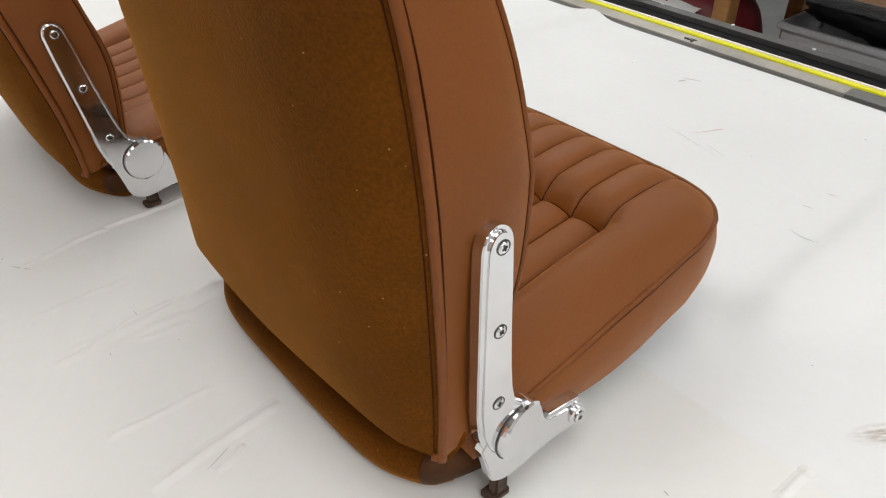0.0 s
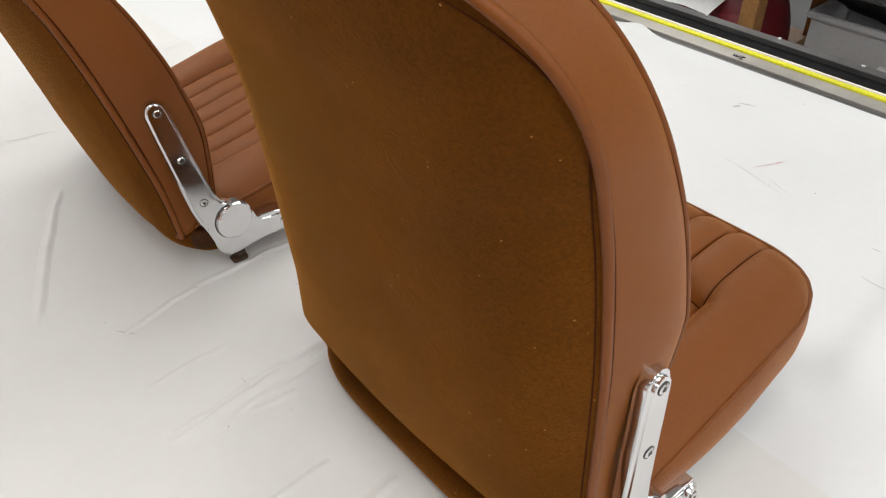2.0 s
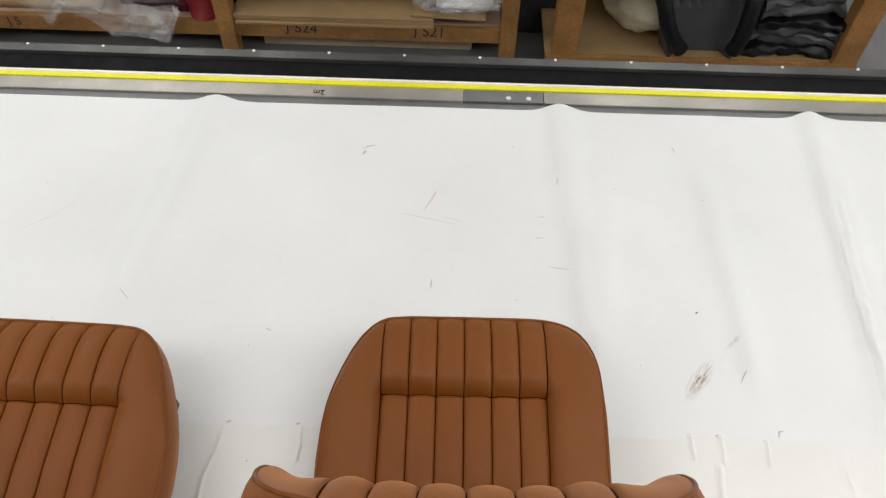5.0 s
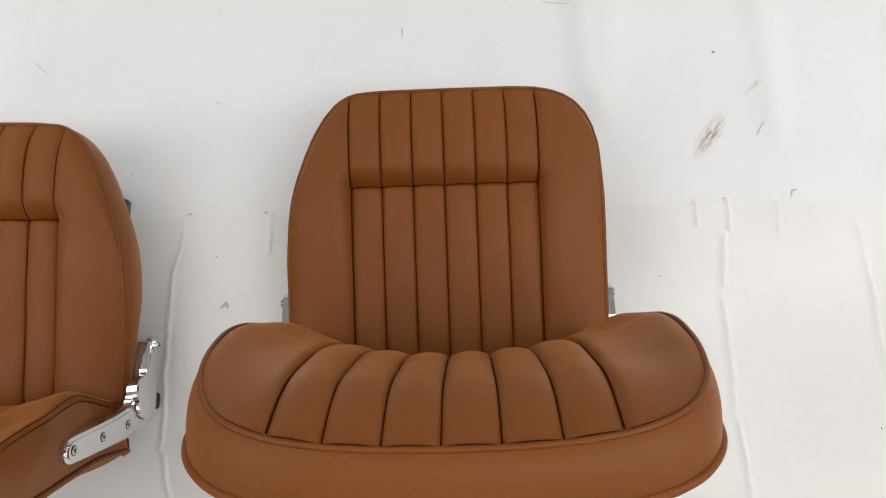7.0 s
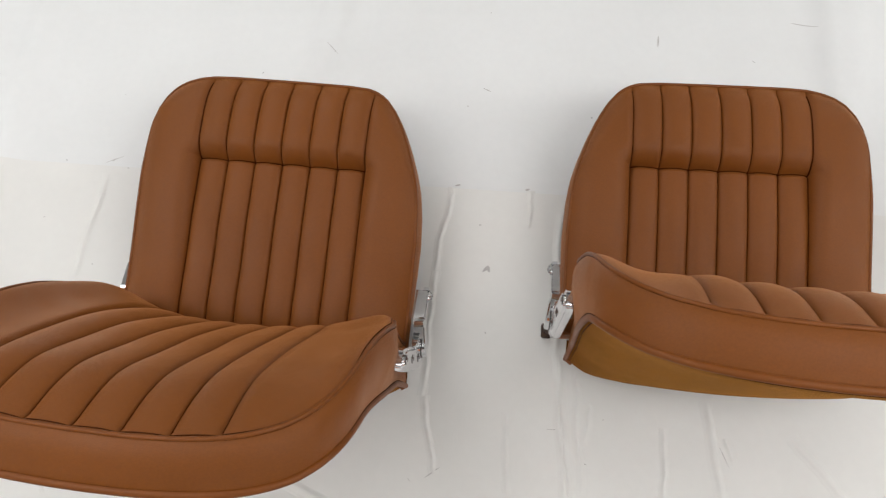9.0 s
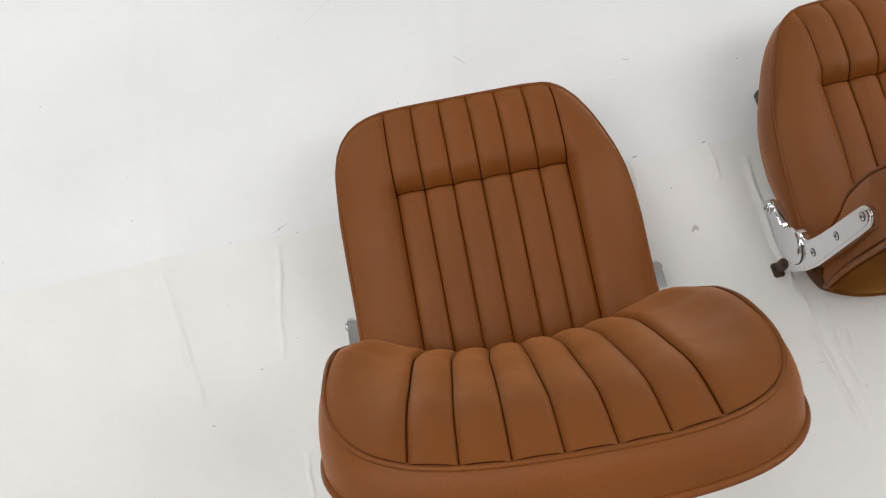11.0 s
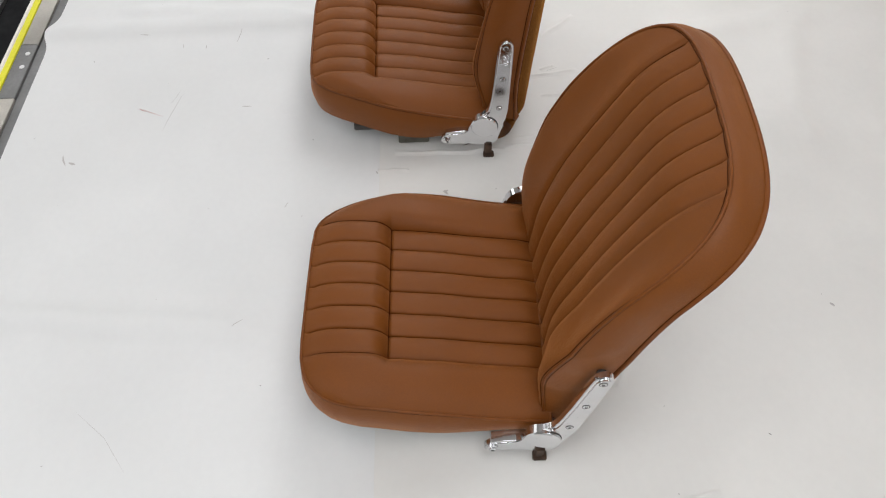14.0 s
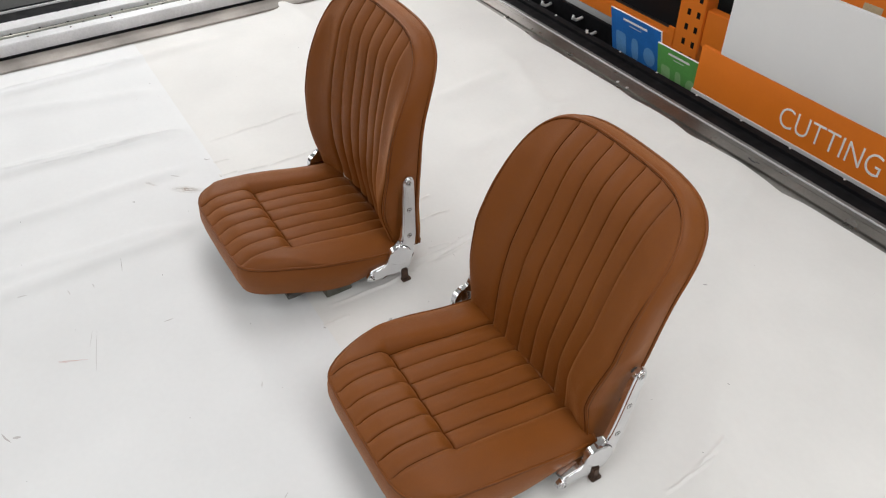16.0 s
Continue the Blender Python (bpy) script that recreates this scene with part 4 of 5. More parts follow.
# ---- racks behind the north rail ----
rack = thing("timber_rack", "pine timber rack with board shelves behind the table", "rack")
for x in (-1.835, -0.60, 0.655):
    for y in (2.21, 2.83):
        part("post", box(x - 0.036, x + 0.036, y - 0.022, y + 0.05, FLOOR, 1.0, 0.003), TIMBER, rack, "pine post")
for z, over in ((-0.665, 0.0), (-0.115, 0.05), (0.18, 0.0)):
    part("shelf_board", box(-1.80 if z < 0.1 else -0.60, 0.62 + over, 2.24, 2.86, z - 0.018, z, 0.001), PLYEDGE, rack, "board shelf")
    part("shelf_rail", box(-1.799 if z < 0.1 else -0.563, 0.6185, 2.212, 2.239, z - 0.075, z - 0.002, 0.002), TIMBER, rack, "pine shelf rail")
    for x in (-1.79, -0.645, -0.555, 0.60):
        part("bearer", box(x - 0.018, x + 0.018, 2.26, 2.83, z - 0.07, z - 0.0185), TIMBER, rack, "pine bearer")
part("shelf_board", box(-1.80, 0.70, 2.17, 2.2095, -0.125, -0.108, 0.002), PLYEDGE, rack, "worn pale shelf edge")

rack_b = thing("timber_rack", "second pine timber rack with leather hides", "rack")
for x in (0.90, 2.14):
    for y in (2.15, 2.75):
        part("post", box(x - 0.055, x + 0.055, y - 0.03, y + 0.05, FLOOR, -0.26 if x < 1 else 0.9, 0.003), TIMBER, rack_b, "pine post")
part("shelf_board", box(0.82, 2.2, 2.14, 2.8, -0.74, -0.722, 0.001), BOARD, rack_b, "board shelf")
part("shelf_rail", box(0.82, 2.2, 2.118, 2.139, -0.80, -0.725, 0.002), TIMBER, rack_b, "pine shelf rail")
part("shelf_board", box(0.78, 2.2, 2.14, 2.8, -0.256, -0.235, 0.001), BOARD, rack_b, "board shelf")
part("shelf_rail", box(0.82, 2.2, 2.09, 2.119, -0.335, -0.258, 0.002), TIMBER, rack_b, "pine shelf rail")
part("post", box(0.78, 0.86, 2.13, 2.20, -0.234, -0.06, 0.003), TIMBER, rack_b, "pine block")


def flat_pack(name, x, y, z, w, d, h, n, mat, rz, label, category, spread=3.0, seed=1):
    """A pile of flat cards or boards."""
    t = thing(name, label, category, x, y, z, rz)
    r = random.Random(seed)
    for k in range(n):
        a = r.uniform(-1, 1)
        ob = part("sheet", box(-w / 2, w / 2, -d / 2, d / 2, 0, h / n * 0.85, 0.0008), mat, t)
        ob.matrix_basis = pose(0.004 * r.uniform(-1, 1), 0.006 * r.uniform(-1, 1), h / n * k, 0, 0, spread * a)
    return t


flat_pack("board_stack", -0.12, 2.49, -0.664, 0.88, 0.58, 0.045, 3, BOARD, 0, "stack of brown boards on the lower shelf", "boards", 0.4, 2)
flat_pack("board_stack", 0.40, 2.42, -0.618, 0.33, 0.42, 0.012, 1, BOARD, -3, "loose brown board lying on the stack", "board", 0.5, 4)
flat_pack("board_stack", 0.02, 2.56, -0.80, 0.95, 0.5, 0.05, 3, CARDBOARD, 0, "pale boards stored under the lower shelf", "boards", 0.4, 3)
under = thing("floor_crate", "low crate under the shelf carrying pale boards", "crate")
part("body", box(-0.48, 0.50, 2.32, 2.80, FLOOR, -0.801, 0.003), CARDBOARD, under)
pad = thing("brown_pad", "sagging brown board pad on the lower shelf", "board", -1.45, 2.50, -0.664, 0)
rows = []
for j in range(9):
    rows.append([(-0.28 + 0.56 * i / 12, -0.24 + 0.48 * j / 8, 0.035 + 0.09 * (j / 8) ** 1.3 + 0.012 * math.sin(i * 0.7 + j * 0.4)) for i in range(13)])
bm = sheet_from_grid(rows)
r = bmesh.ops.extrude_face_region(bm, geom=list(bm.faces))
for v in r["geom"]:
    if isinstance(v, bmesh.types.BMVert):
        v.co.z = 0.0
part("pad", bm, BOARD, pad, "", True)

lettering("lettering", "J S24", 0.072, pose(-0.268, 2.2115, -0.690, 90, 3, 0), INK, rack, "handwritten shelf code JS24")
lettering("lettering", "J S21", 0.072, pose(0.304, 2.2115, -0.690, 90, 3, 0), INK, rack, "handwritten shelf code JS21")
lettering("lettering", "J S", 0.060, pose(-1.56, 2.2115, -0.700, 90, 0, 0), INK, rack, "handwritten shelf code")


def tub(x0, x1, y0, y1, z, h, mat, name, label):
    t = thing(name, label, "storage tub")
    w = 0.006
    for k, (ax, ay) in enumerate((((x0, x1), (y0, y0 + w)), ((x0, x1), (y1 - w, y1)), ((x0, x0 + w), (y0 + w, y1 - w)), ((x1 - w, x1), (y0 + w, y1 - w)))):
        part("side", box(*ax, *ay, z, z + h, 0.001), mat, t)
    part("base", box(x0 + w, x1 - w, y0 + w, y1 - w, z, z + w), mat, t)
    part("rim", box(x0 - 0.018, x1 + 0.018, y0 - 0.02, y0 - 0.0005, z + h - 0.022, z + h + 0.006, 0.004), mat, t, "thick rolled rim")
    part("rim", box(x0 - 0.02, x0 - 0.0005, y0, y1, z + h - 0.022, z + h + 0.006, 0.004), mat, t, "thick rolled rim")
    return t


tub(-0.46, 0.58, 2.46, 2.82, -0.617, 0.20, GREYPLASTIC, "plastic_tub", "long grey plastic tub on the brown boards")
crumple("black_hide", (0.06, 2.625, -0.455), (0.49, 0.15, 0.10), 8, BLACK_PLASTIC, "folded black leather in the grey tub", "leather", 0.3, 3)
roll = thing("paper_roll", "white paper roll lying on brown boards", "paper roll")
part("roll", cyl((-0.10, 2.34, -0.546), (0.61, 2.36, -0.560), 0.046, 0.048, 32), PAPER, roll, "", True)
part("core", cyl((-0.1015, 2.34, -0.546), (-0.099, 2.34, -0.546), 0.022, 0.02, 20), CARDBOARD, roll, "cardboard core")
rows = [[(-0.118 + 0.05 * i / 6, 2.34 - 0.049 * math.cos(0.5 + 1.5 * j / 6) - 0.01 * (1 - i / 6), -0.546 - 0.049 * math.sin(0.5 + 1.5 * j / 6) - 0.004 * math.sin(i)) for i in range(7)] for j in range(7)]
part("loose_end", sheet_from_grid(rows), PAPER, roll, "loose crumpled paper end", True)
pack = thing("wrapped_package", "white package in a crumpled clear plastic bag", "package", 0.45, 2.285, -0.606, 3)
part("pack", box(-0.12, 0.13, -0.045, 0.05, 0.004, 0.055, 0.016), PAPER, pack, "white soft package", True)
crumple("bag", (0.0, 0.0, 0.0), (0.215, 0.082, 0.045), 13, FILM, "crumpled clear bag", "", 0.55, 5, 5, parent=pack)
cover = thing("red_seat_cover", "dark red leather seat cover with cream piping on the lower shelf", "seat cover", -0.80, 2.47, -0.664)
rows = []
for j in range(19):
    v = j / 18
    row = []
    for i in range(49):
        a = 2 * math.pi * i / 48
        k = (1 - v ** 3.2) ** (1 / 2.6) * (1 - 0.12 * v)
        w = 1 + 0.06 * noise.noise((math.cos(a) * 1.5, math.sin(a) * 1.5, v * 2))
        row.append((0.24 * k * w * math.copysign(abs(math.cos(a)) ** 0.75, math.cos(a)), 0.20 * k * w * math.copysign(abs(math.sin(a)) ** 0.75, math.sin(a)), 0.33 * v))
    rows.append(row)
part("cover", sheet_from_grid(rows), REDCLOTH, cover, "", True)
part("piping", tube([(-0.215 + 0.17 * math.sin(1.5 * k / 14), -0.12, 0.08 + 0.245 * math.sin(1.5 * k / 14) ** 0.8) for k in range(15)], 0.004, 6), CLOTH_OLD, cover, "cream piping", True)


def red_flap(corners, label, seed):
    """A hanging piece of red leather, from its four corners (upper two, lower two)."""
    t = thing("red_leather_piece", label, "leather")
    a, b, c, d = (Vector(p) for p in corners)
    rows = []
    for j in range(11):
        v = j / 10
        row = []
        for i in range(15):
            u = i / 14
            p = (a.lerp(b, u)).lerp(c.lerp(d, u), v)
            row.append((p.x, p.y - 0.03 * math.sin(math.pi * u) * v + 0.015 * noise.noise((u * 3, v * 2, seed)), p.z + 0.01 * noise.noise((u * 2, v * 3, seed + 4))))
        rows.append(row)
    part("piece", sheet_from_grid(rows), RED_LIT, t, "", True)


red_flap(((-1.06, 2.34, -0.42), (-0.93, 2.30, -0.40), (-1.02, 2.20, -0.53), (-0.93, 2.20, -0.545)), "red leather flap folded over the bag", 3)
red_flap(((-0.80, 2.30, -0.47), (-0.64, 2.30, -0.45), (-0.76, 2.235, -0.66), (-0.64, 2.235, -0.66)), "red leather skirt hanging to the shelf", 8)
part("strap", tube([(-1.02, 2.18, -0.555), (-0.95, 2.165, -0.545), (-0.87, 2.165, -0.55), (-0.80, 2.18, -0.55), (-0.77, 2.20, -0.59)], 0.013, 8), PURPLE, cover, "dark purple lining strap", True).matrix_parent_inverse = cover.matrix_basis.inverted()
paper = thing("paper_sheet", "white paper sheet laid over red leather", "paper", -0.91, 2.25, -0.47, 0)
rows = [[(-0.14 + 0.27 * i / 8 + 0.02 * (j / 6 - 0.5) * (i / 4 - 1), -0.04 + 0.12 * j / 6, 0.055 * math.sin(1.3 * j / 6) + 0.010 * math.sin(i * 0.55) + 0.02 * (i / 8)) for i in range(9)] for j in range(7)]
part("sheet", sheet_from_grid(rows), PAPER, paper, "", True)


def hanging_film(name, label, category, xs, tops, lows, y, mat, seed, cols=80, lines=36):
    """A crumpled sheet or bag of film, hanging over a shelf's edge: its top and lower edge along x."""
    t = thing(name, label, category)
    for back in (0, 1):
        rows = []
        for j in range(lines + 1):
            v = j / lines
            row = []
            for i in range(cols + 1):
                x = xs[0] + (xs[-1] - xs[0]) * i / cols
                n1 = abs(noise.noise((x * 9 + v * 1.5, v * 2.6, seed + 7 * back)))
                n2 = abs(noise.noise((x * 24 - v * 3, v * 7, seed + 3 + 7 * back)))
                n3 = abs(noise.noise((x * 60, v * 18, seed + 5 + 7 * back)))
                side = math.sin(math.pi * min(1, max(0, i / cols))) ** 0.5
                z = lerp(x, xs, tops) + (lerp(x, xs, lows) - lerp(x, xs, tops)) * v + 0.02 * n2
                bulge = 0.07 * side * math.sin(math.pi * v ** 0.7)
                row.append((x + 0.02 * n1, y + 0.10 * (1 - v) ** 2 - (1 - 1.5 * back) * bulge - side * (0.06 * n1 + 0.025 * n2 + 0.004 * n3), z))
            rows.append(row)
        part("film", sheet_from_grid(rows), mat, t, "", True)
    return t


hanging_film("clear_bag", "crumpled clear plastic bag hanging off the shelf", "plastic bag", [-1.46, -1.37, -1.27, -1.10, -0.86, -0.79],
             [-0.50, -0.47, -0.44, -0.43, -0.50, -0.54], [-0.58, -0.67, -0.58, -0.72, -0.745, -0.60], 2.17, FILM, 2)

kraft = thing("kraft_paper", "folded kraft paper hanging over the shelf edge", "paper")
bm = bmesh.new()
a = [bm.verts.new(p) for p in ((-0.556, 2.168, -0.095), (-0.47, 2.162, -0.185), (-0.352, 2.168, -0.098))]
b = [bm.verts.new(p) for p in ((-0.556, 2.40, -0.07), (-0.31, 2.40, -0.05))]
bm.faces.new(a)
bm.faces.new((a[0], a[2], b[1], b[0]))
part("sheet", bm, KRAFT, kraft)


def swatches(x, y, z, n, mat, edge, rz, w, d, label, gap=0.0075, top=None):
    t = thing("swatch_fan", label, "swatch cards", x, y, z, rz, "leather swatch fans")
    for k in range(n):
        ob = part("card", box(-w / 2, w / 2, -d / 2, d / 2, 0, 0.0035, 0.0006), (top if top and k >= n - 2 else mat if k % 2 else edge), t)
        ob.matrix_basis = pose(0.004 * k, -0.003 * k, gap * k, 3, -3, 1.6 * k - 8)


swatches(-0.24, 2.32, -0.105, 13, BLACK, DARK_STEEL, -6, 0.24, 0.16, "fan of black leather swatches on the shelf")
swatches(0.12, 2.33, -0.105, 5, GREY_LEATHER, DARK_STEEL, -4, 0.27, 0.22, "fan of red leather swatches on the shelf", 0.010, REDCLOTH)
swatches(0.245, 2.27, -0.105, 3, NAVY, NAVY, 32, 0.20, 0.18, "fan of navy leather swatches on the shelf")
swatches(0.46, 2.28, -0.105, 18, CARDBOARD, DARK_STEEL, -3, 0.20, 0.12, "fan of cream edged leather swatches on the shelf", 0.0068, REDCLOTH)
crumple("black_leather", (-0.04, 2.40, -0.112), (0.13, 0.12, 0.05), 23, BLACK_PLASTIC, "folded black leather beside the swatches", "leather", 0.4, 4)
crumple("clear_bag", (-0.86, 2.34, -0.112), (0.22, 0.14, 0.09), 41, FILM_SHEET, "crumpled clear bag on the upper shelf", "plastic bag", 0.5, 4)
pink = thing("pinkish_board", "pinkish board in clear film leaning out of the top shelf", "board", 0.33, 2.22, 0.187, 4)
part("board", box(-0.24, 0.42, -0.06, 0.30, 0, 0.022, 0.004), PINK_BOARD, pink)
drape = thing("clear_sheet", "crumpled clear film sheet draped over the top shelf edge", "plastic film")
rows = []
for j in range(26):
    v = j / 25
    row = []
    for i in range(91):
        u = i / 90
        x = -0.30 + 1.02 * u + 0.03 * noise.noise((u * 6, v * 3, 9))
        out = soft_step(v, 0.45, 0.62)
        n1 = abs(noise.noise((u * 9, v * 4, 1))) - 0.25
        n2 = abs(noise.noise((u * 19, v * 9, 5))) - 0.25
        y = 2.46 - 0.28 * min(1, v / 0.55) - 0.03 * out - 0.055 * n1 - 0.022 * n2
        z = lerp(u, [0, 0.5, 1], [0.285, 0.255, 0.215]) - 0.02 * v - out * (0.06 + 0.065 * lerp(u, [0, 0.25, 0.6, 1], [0.2, 0.9, 1.0, 0.9])) * soft_step(v, 0.5, 1.0) * 1.15 + 0.022 * n1 + 0.010 * n2
        row.append((x, y, z))
    rows.append(row)
part("sheet", sheet_from_grid(rows), FILM_SHEET, drape, "", True)
crumple("clear_bag", (0.10, 2.48, 0.184), (0.42, 0.14, 0.10), 45, FILM_THICK, "large crumpled clear bag on the top shelf", "plastic bag", 0.4, 3)
crumple("navy_hide", (0.44, 2.50, 0.21), (0.30, 0.15, 0.16), 47, NAVY, "folded navy hide on the top shelf", "leather", 0.3, 3)
film_strip = thing("plastic_strip", "grey clear film hanging along the shelf edge", "plastic film")
rows = []
for j in range(7):
    rows.append([(-1.78 + 2.5 * i / 90, 2.166 - 0.003 * math.sin(i * 0.5 + j * 0.3) - 0.012 * noise.noise((i * 0.21, j * 0.3, 2)), -0.122 - 0.015 * j * (1 + 0.2 * noise.noise((i * 0.13, 0, 5)))) for i in range(91)])
part("film", sheet_from_grid([r[:44] for r in rows]), FILM_STRIP, film_strip, "", True)
part("film", sheet_from_grid([[(x, y - 0.003, z - 0.004) for x, y, z in r[42:]] for r in rows]), FILM_STRIP, film_strip, "", True)

wrap = thing("plastic_wrap", "large milky plastic wrap hanging over the rack", "plastic film")
rows = []
for j in range(41):
    v = j / 40
    row = []
    for i in range(91):
        u = i / 90
        x = 0.88 + 1.15 * u
        low = lerp(u, [0, 0.04, 0.10, 0.26, 0.285, 0.36, 0.6, 1.0], [-0.26, -0.33, -0.36, -0.355, -0.24, -0.23, -0.215, -0.20])
        n1 = 2.2 * abs(noise.noise((u * 6 + v * 1.2, v * 2.2, 4))) - 0.3
        n2 = abs(noise.noise((u * 17 - v * 2, v * 5, 8))) - 0.25
        top = 0.62
        z = top + (low - top) * v + 0.02 * n2
        bulge = math.sin(math.pi * min(1, v * 1.05)) * lerp(u, [0, 0.3, 0.5, 1], [0.02, 0.05, 0.11, 0.12])
        row.append((x - 0.06 * (1 - v) * (u < 0.2), 2.055 + 0.03 * (u > 0.29) * soft_step(v, 0.8, 1) - bulge - 0.05 * n1 - 0.03 * n2 - 0.012 * abs(noise.noise((u * 40, v * 16, 3))), z))
    rows.append(row)
part("film", sheet_from_grid([r[:27] for r in rows]), FILM_WRAP, wrap, "milky film hanging low", True)
part("film", sheet_from_grid([r[26:] for r in rows]), FILM_WRAP, wrap, "", True)
crumple("wrapped_hides", (1.50, 2.55, -0.234), (0.48, 0.20, 0.40), 51, PINK_BOARD, "pale hides under plastic on the rack", "leather", 0.35, 3)
grey = thing("grey_seat_cover", "dark grey fluted leather seat cover on the lower shelf", "seat cover")
rows = []
for j in range(25):
    v = j / 24
    row = []
    for i in range(121):
        u = i / 60 - 1
        half = 0.165 + 0.045 * soft_step(v, 0, 0.8)
        f = abs(math.sin(u * 14)) ** 0.5 if v > 0.6 and abs(u) < 0.55 else 1.0
        row.append((1.50 - 0.05 * v + half * u, 2.165 + 0.10 * v - 0.055 * soft_step(abs(u), 0.55, 0.8) + 0.09 * soft_step(abs(u), 0.85, 1.0) + 0.020 * (1 - f) + 0.02 * (1 - v), -0.7215 + 0.33 * v))
    rows.append(row)
part("front_panel", sheet_from_grid(rows), GREY_LEATHER, grey, "", True)
part("rear_shell", box(1.36, 1.64, 2.29, 2.50, -0.7215, -0.40, 0.02), BLACK_PLASTIC, grey, "black rear shell")
for sx, pts in ((-1, ((1.275, 2.205, -0.395), (1.285, 2.165, -0.45), (1.315, 2.140, -0.54), (1.355, 2.130, -0.62), (1.410, 2.135, -0.685))), (1, ((1.665, 2.205, -0.395), (1.665, 2.165, -0.45), (1.660, 2.140, -0.54), (1.650, 2.130, -0.62), (1.635, 2.135, -0.685)))):
    part("side_bolster", tube(pts, 0.034, 14), BLACK_PLASTIC, grey, "dark padded side roll", True)
hide = thing("grey_hide", "folded dark grey leather layers on the lower shelf", "leather", 1.90, 2.36, -0.7215)
for k in range(6):
    rows = []
    for j in range(25):
        v = j / 24
        a = math.pi * (v - 0.5) * 1.15
        row = []
        for i in range(31):
            u = i / 15 - 1
            sag = 0.02 * noise.noise((u * 2.2, v * 3, k * 1.7)) + 0.010 * noise.noise((u * 6, v * 8, k * 2.9))
            front = -0.19 - 0.02 * math.cos(2.1 * k) - 0.03 * u * math.sin(k)
            y = front + 0.026 * (1 - math.cos(a)) + 0.40 * max(0.0, abs(v - 0.5) - 0.30)
            z = 0.03 + 0.047 * k + 0.024 * math.sin(a) * (1 + 0.3 * noise.noise((u * 3, k, 4))) - 0.02 * u * u
            row.append(((0.215 - 0.008 * k) * u + 0.012 * math.sin(k * 2.3), y + sag, max(0.001, z + sag)))
        rows.append(row)
    part("layer", sheet_from_grid(rows), GREY_LEATHER if k % 3 else BLACK_PLASTIC, hide, "", True)
crumple("black_box", (1.14, 2.62, -0.7215), (0.14, 0.10, 0.05), 59, BLACK_PLASTIC, "black leather pieces at the rear of the shelf", "leather", 0.3, 3)
crumple("cream_hide", (1.27, 2.40, -0.7215), (0.18, 0.18, 0.12), 60, CREAM, "cream leather piece on the lower shelf", "leather", 0.35, 2)
bundle = thing("paper_bundle", "white printed bundle between the racks", "bundle", 0.76, 2.5, -0.62, 0)
part("wrap", cyl((-0.1, 0, 0), (0.18, 0.1, 0.02), 0.06, 0.06, 20), PAPER, bundle, "", True)
part("stand", box(-0.12, 0.2, -0.03, 0.13, FLOOR + 0.62, -0.061), DARKWALL, bundle, "dark support")

hose = thing("coiled_hose", "yellow coiled air hose hanging behind the racks", "hose")
pts = [(0.80 + 0.048 * math.cos(a), 2.60 + 0.048 * math.sin(a), 0.75 - 0.0105 * a) for a in (k * math.pi / 9 for k in range(140))]
part("coil", tube(pts, 0.006, 6), YELLOW, hose, "", True)
part("bracket", box(0.75, 0.85, 2.56, 2.98, 0.755, 0.78, 0.003), DARK_STEEL, hose, "dark bracket")
hanging_film("film_scrap", "torn clear film hanging beside the rack post", "plastic film", [0.68, 0.72, 0.80, 0.88], [0.30, 0.32, 0.34, 0.34], [-0.06, -0.10, -0.05, 0.02], 2.19, FILM, 14, 40, 24)

# grey cabinet, blue post and dark wall
cab = thing("filing_cabinet", "grey steel filing cabinet behind the rail", "cabinet")
part("body", box(-2.66, -1.88, 2.02, 2.62, FLOOR, 0.35, 0.004), CABINET, cab)
for k in range(4):
    z1 = 0.14 - 0.29 * k
    dr = part("drawer", box(-2.64, -1.90, 2.0, 2.018, max(FLOOR + 0.01, z1 - 0.275), z1, 0.004), CABINET, cab, "grey steel drawer front")
    zc = max(FLOOR + 0.05, z1 - 0.235)
    part("handle", tube([(-2.185, 1.998, zc), (-2.185, 1.972, zc - 0.01), (-2.13, 1.966, zc - 0.014), (-2.075, 1.972, zc - 0.01), (-2.075, 1.998, zc)], 0.006), CHROME, dr, "bright steel handle", True)
    part("label_card", box(-2.215, -2.185, 1.997, 1.9995, z1 - 0.15, z1 - 0.08), CARDBOARD, dr, "cream label card")
post = thing("blue_stand", "blue painted steel stand beside the cabinet", "stand")
part("upright", box(-2.215, -2.165, 1.80, 1.84, FLOOR, 0.4, 0.003), BLUE, post)
part("crossbar", box(-2.85, -2.216, 1.80, 1.84, -0.36, -0.29, 0.003), BLUE, post)
part("foot", box(-2.22, -2.16, 1.6, 1.99, FLOOR, FLOOR + 0.04, 0.003), BLUE, post)
strip = thing("blue_ruler", "light blue plastic straightedge lying on the rail", "ruler", -2.15, 0.970, -0.003, 3)
part("blade", box(-0.19, 0.18, -0.012, 0.012, 0, 0.008, 0.002), LIGHTBLUE, strip)
bin_ = thing("clear_tray", "shallow clear plastic tray standing on the rail", "tray")
part("base", box(-2.20, -1.88, 1.00, 1.145, 0.002, 0.005), FILM_STRIP, bin_)
for q in (box(-2.20, -1.88, 0.998, 1.0015, 0.002, 0.06), box(-2.20, -1.88, 1.1435, 1.147, 0.002, 0.06), box(-2.2035, -2.20, 0.998, 1.147, 0.002, 0.06), box(-1.88, -1.8765, 0.998, 1.147, 0.002, 0.06)):
    part("side", q, FILM_STRIP, bin_)
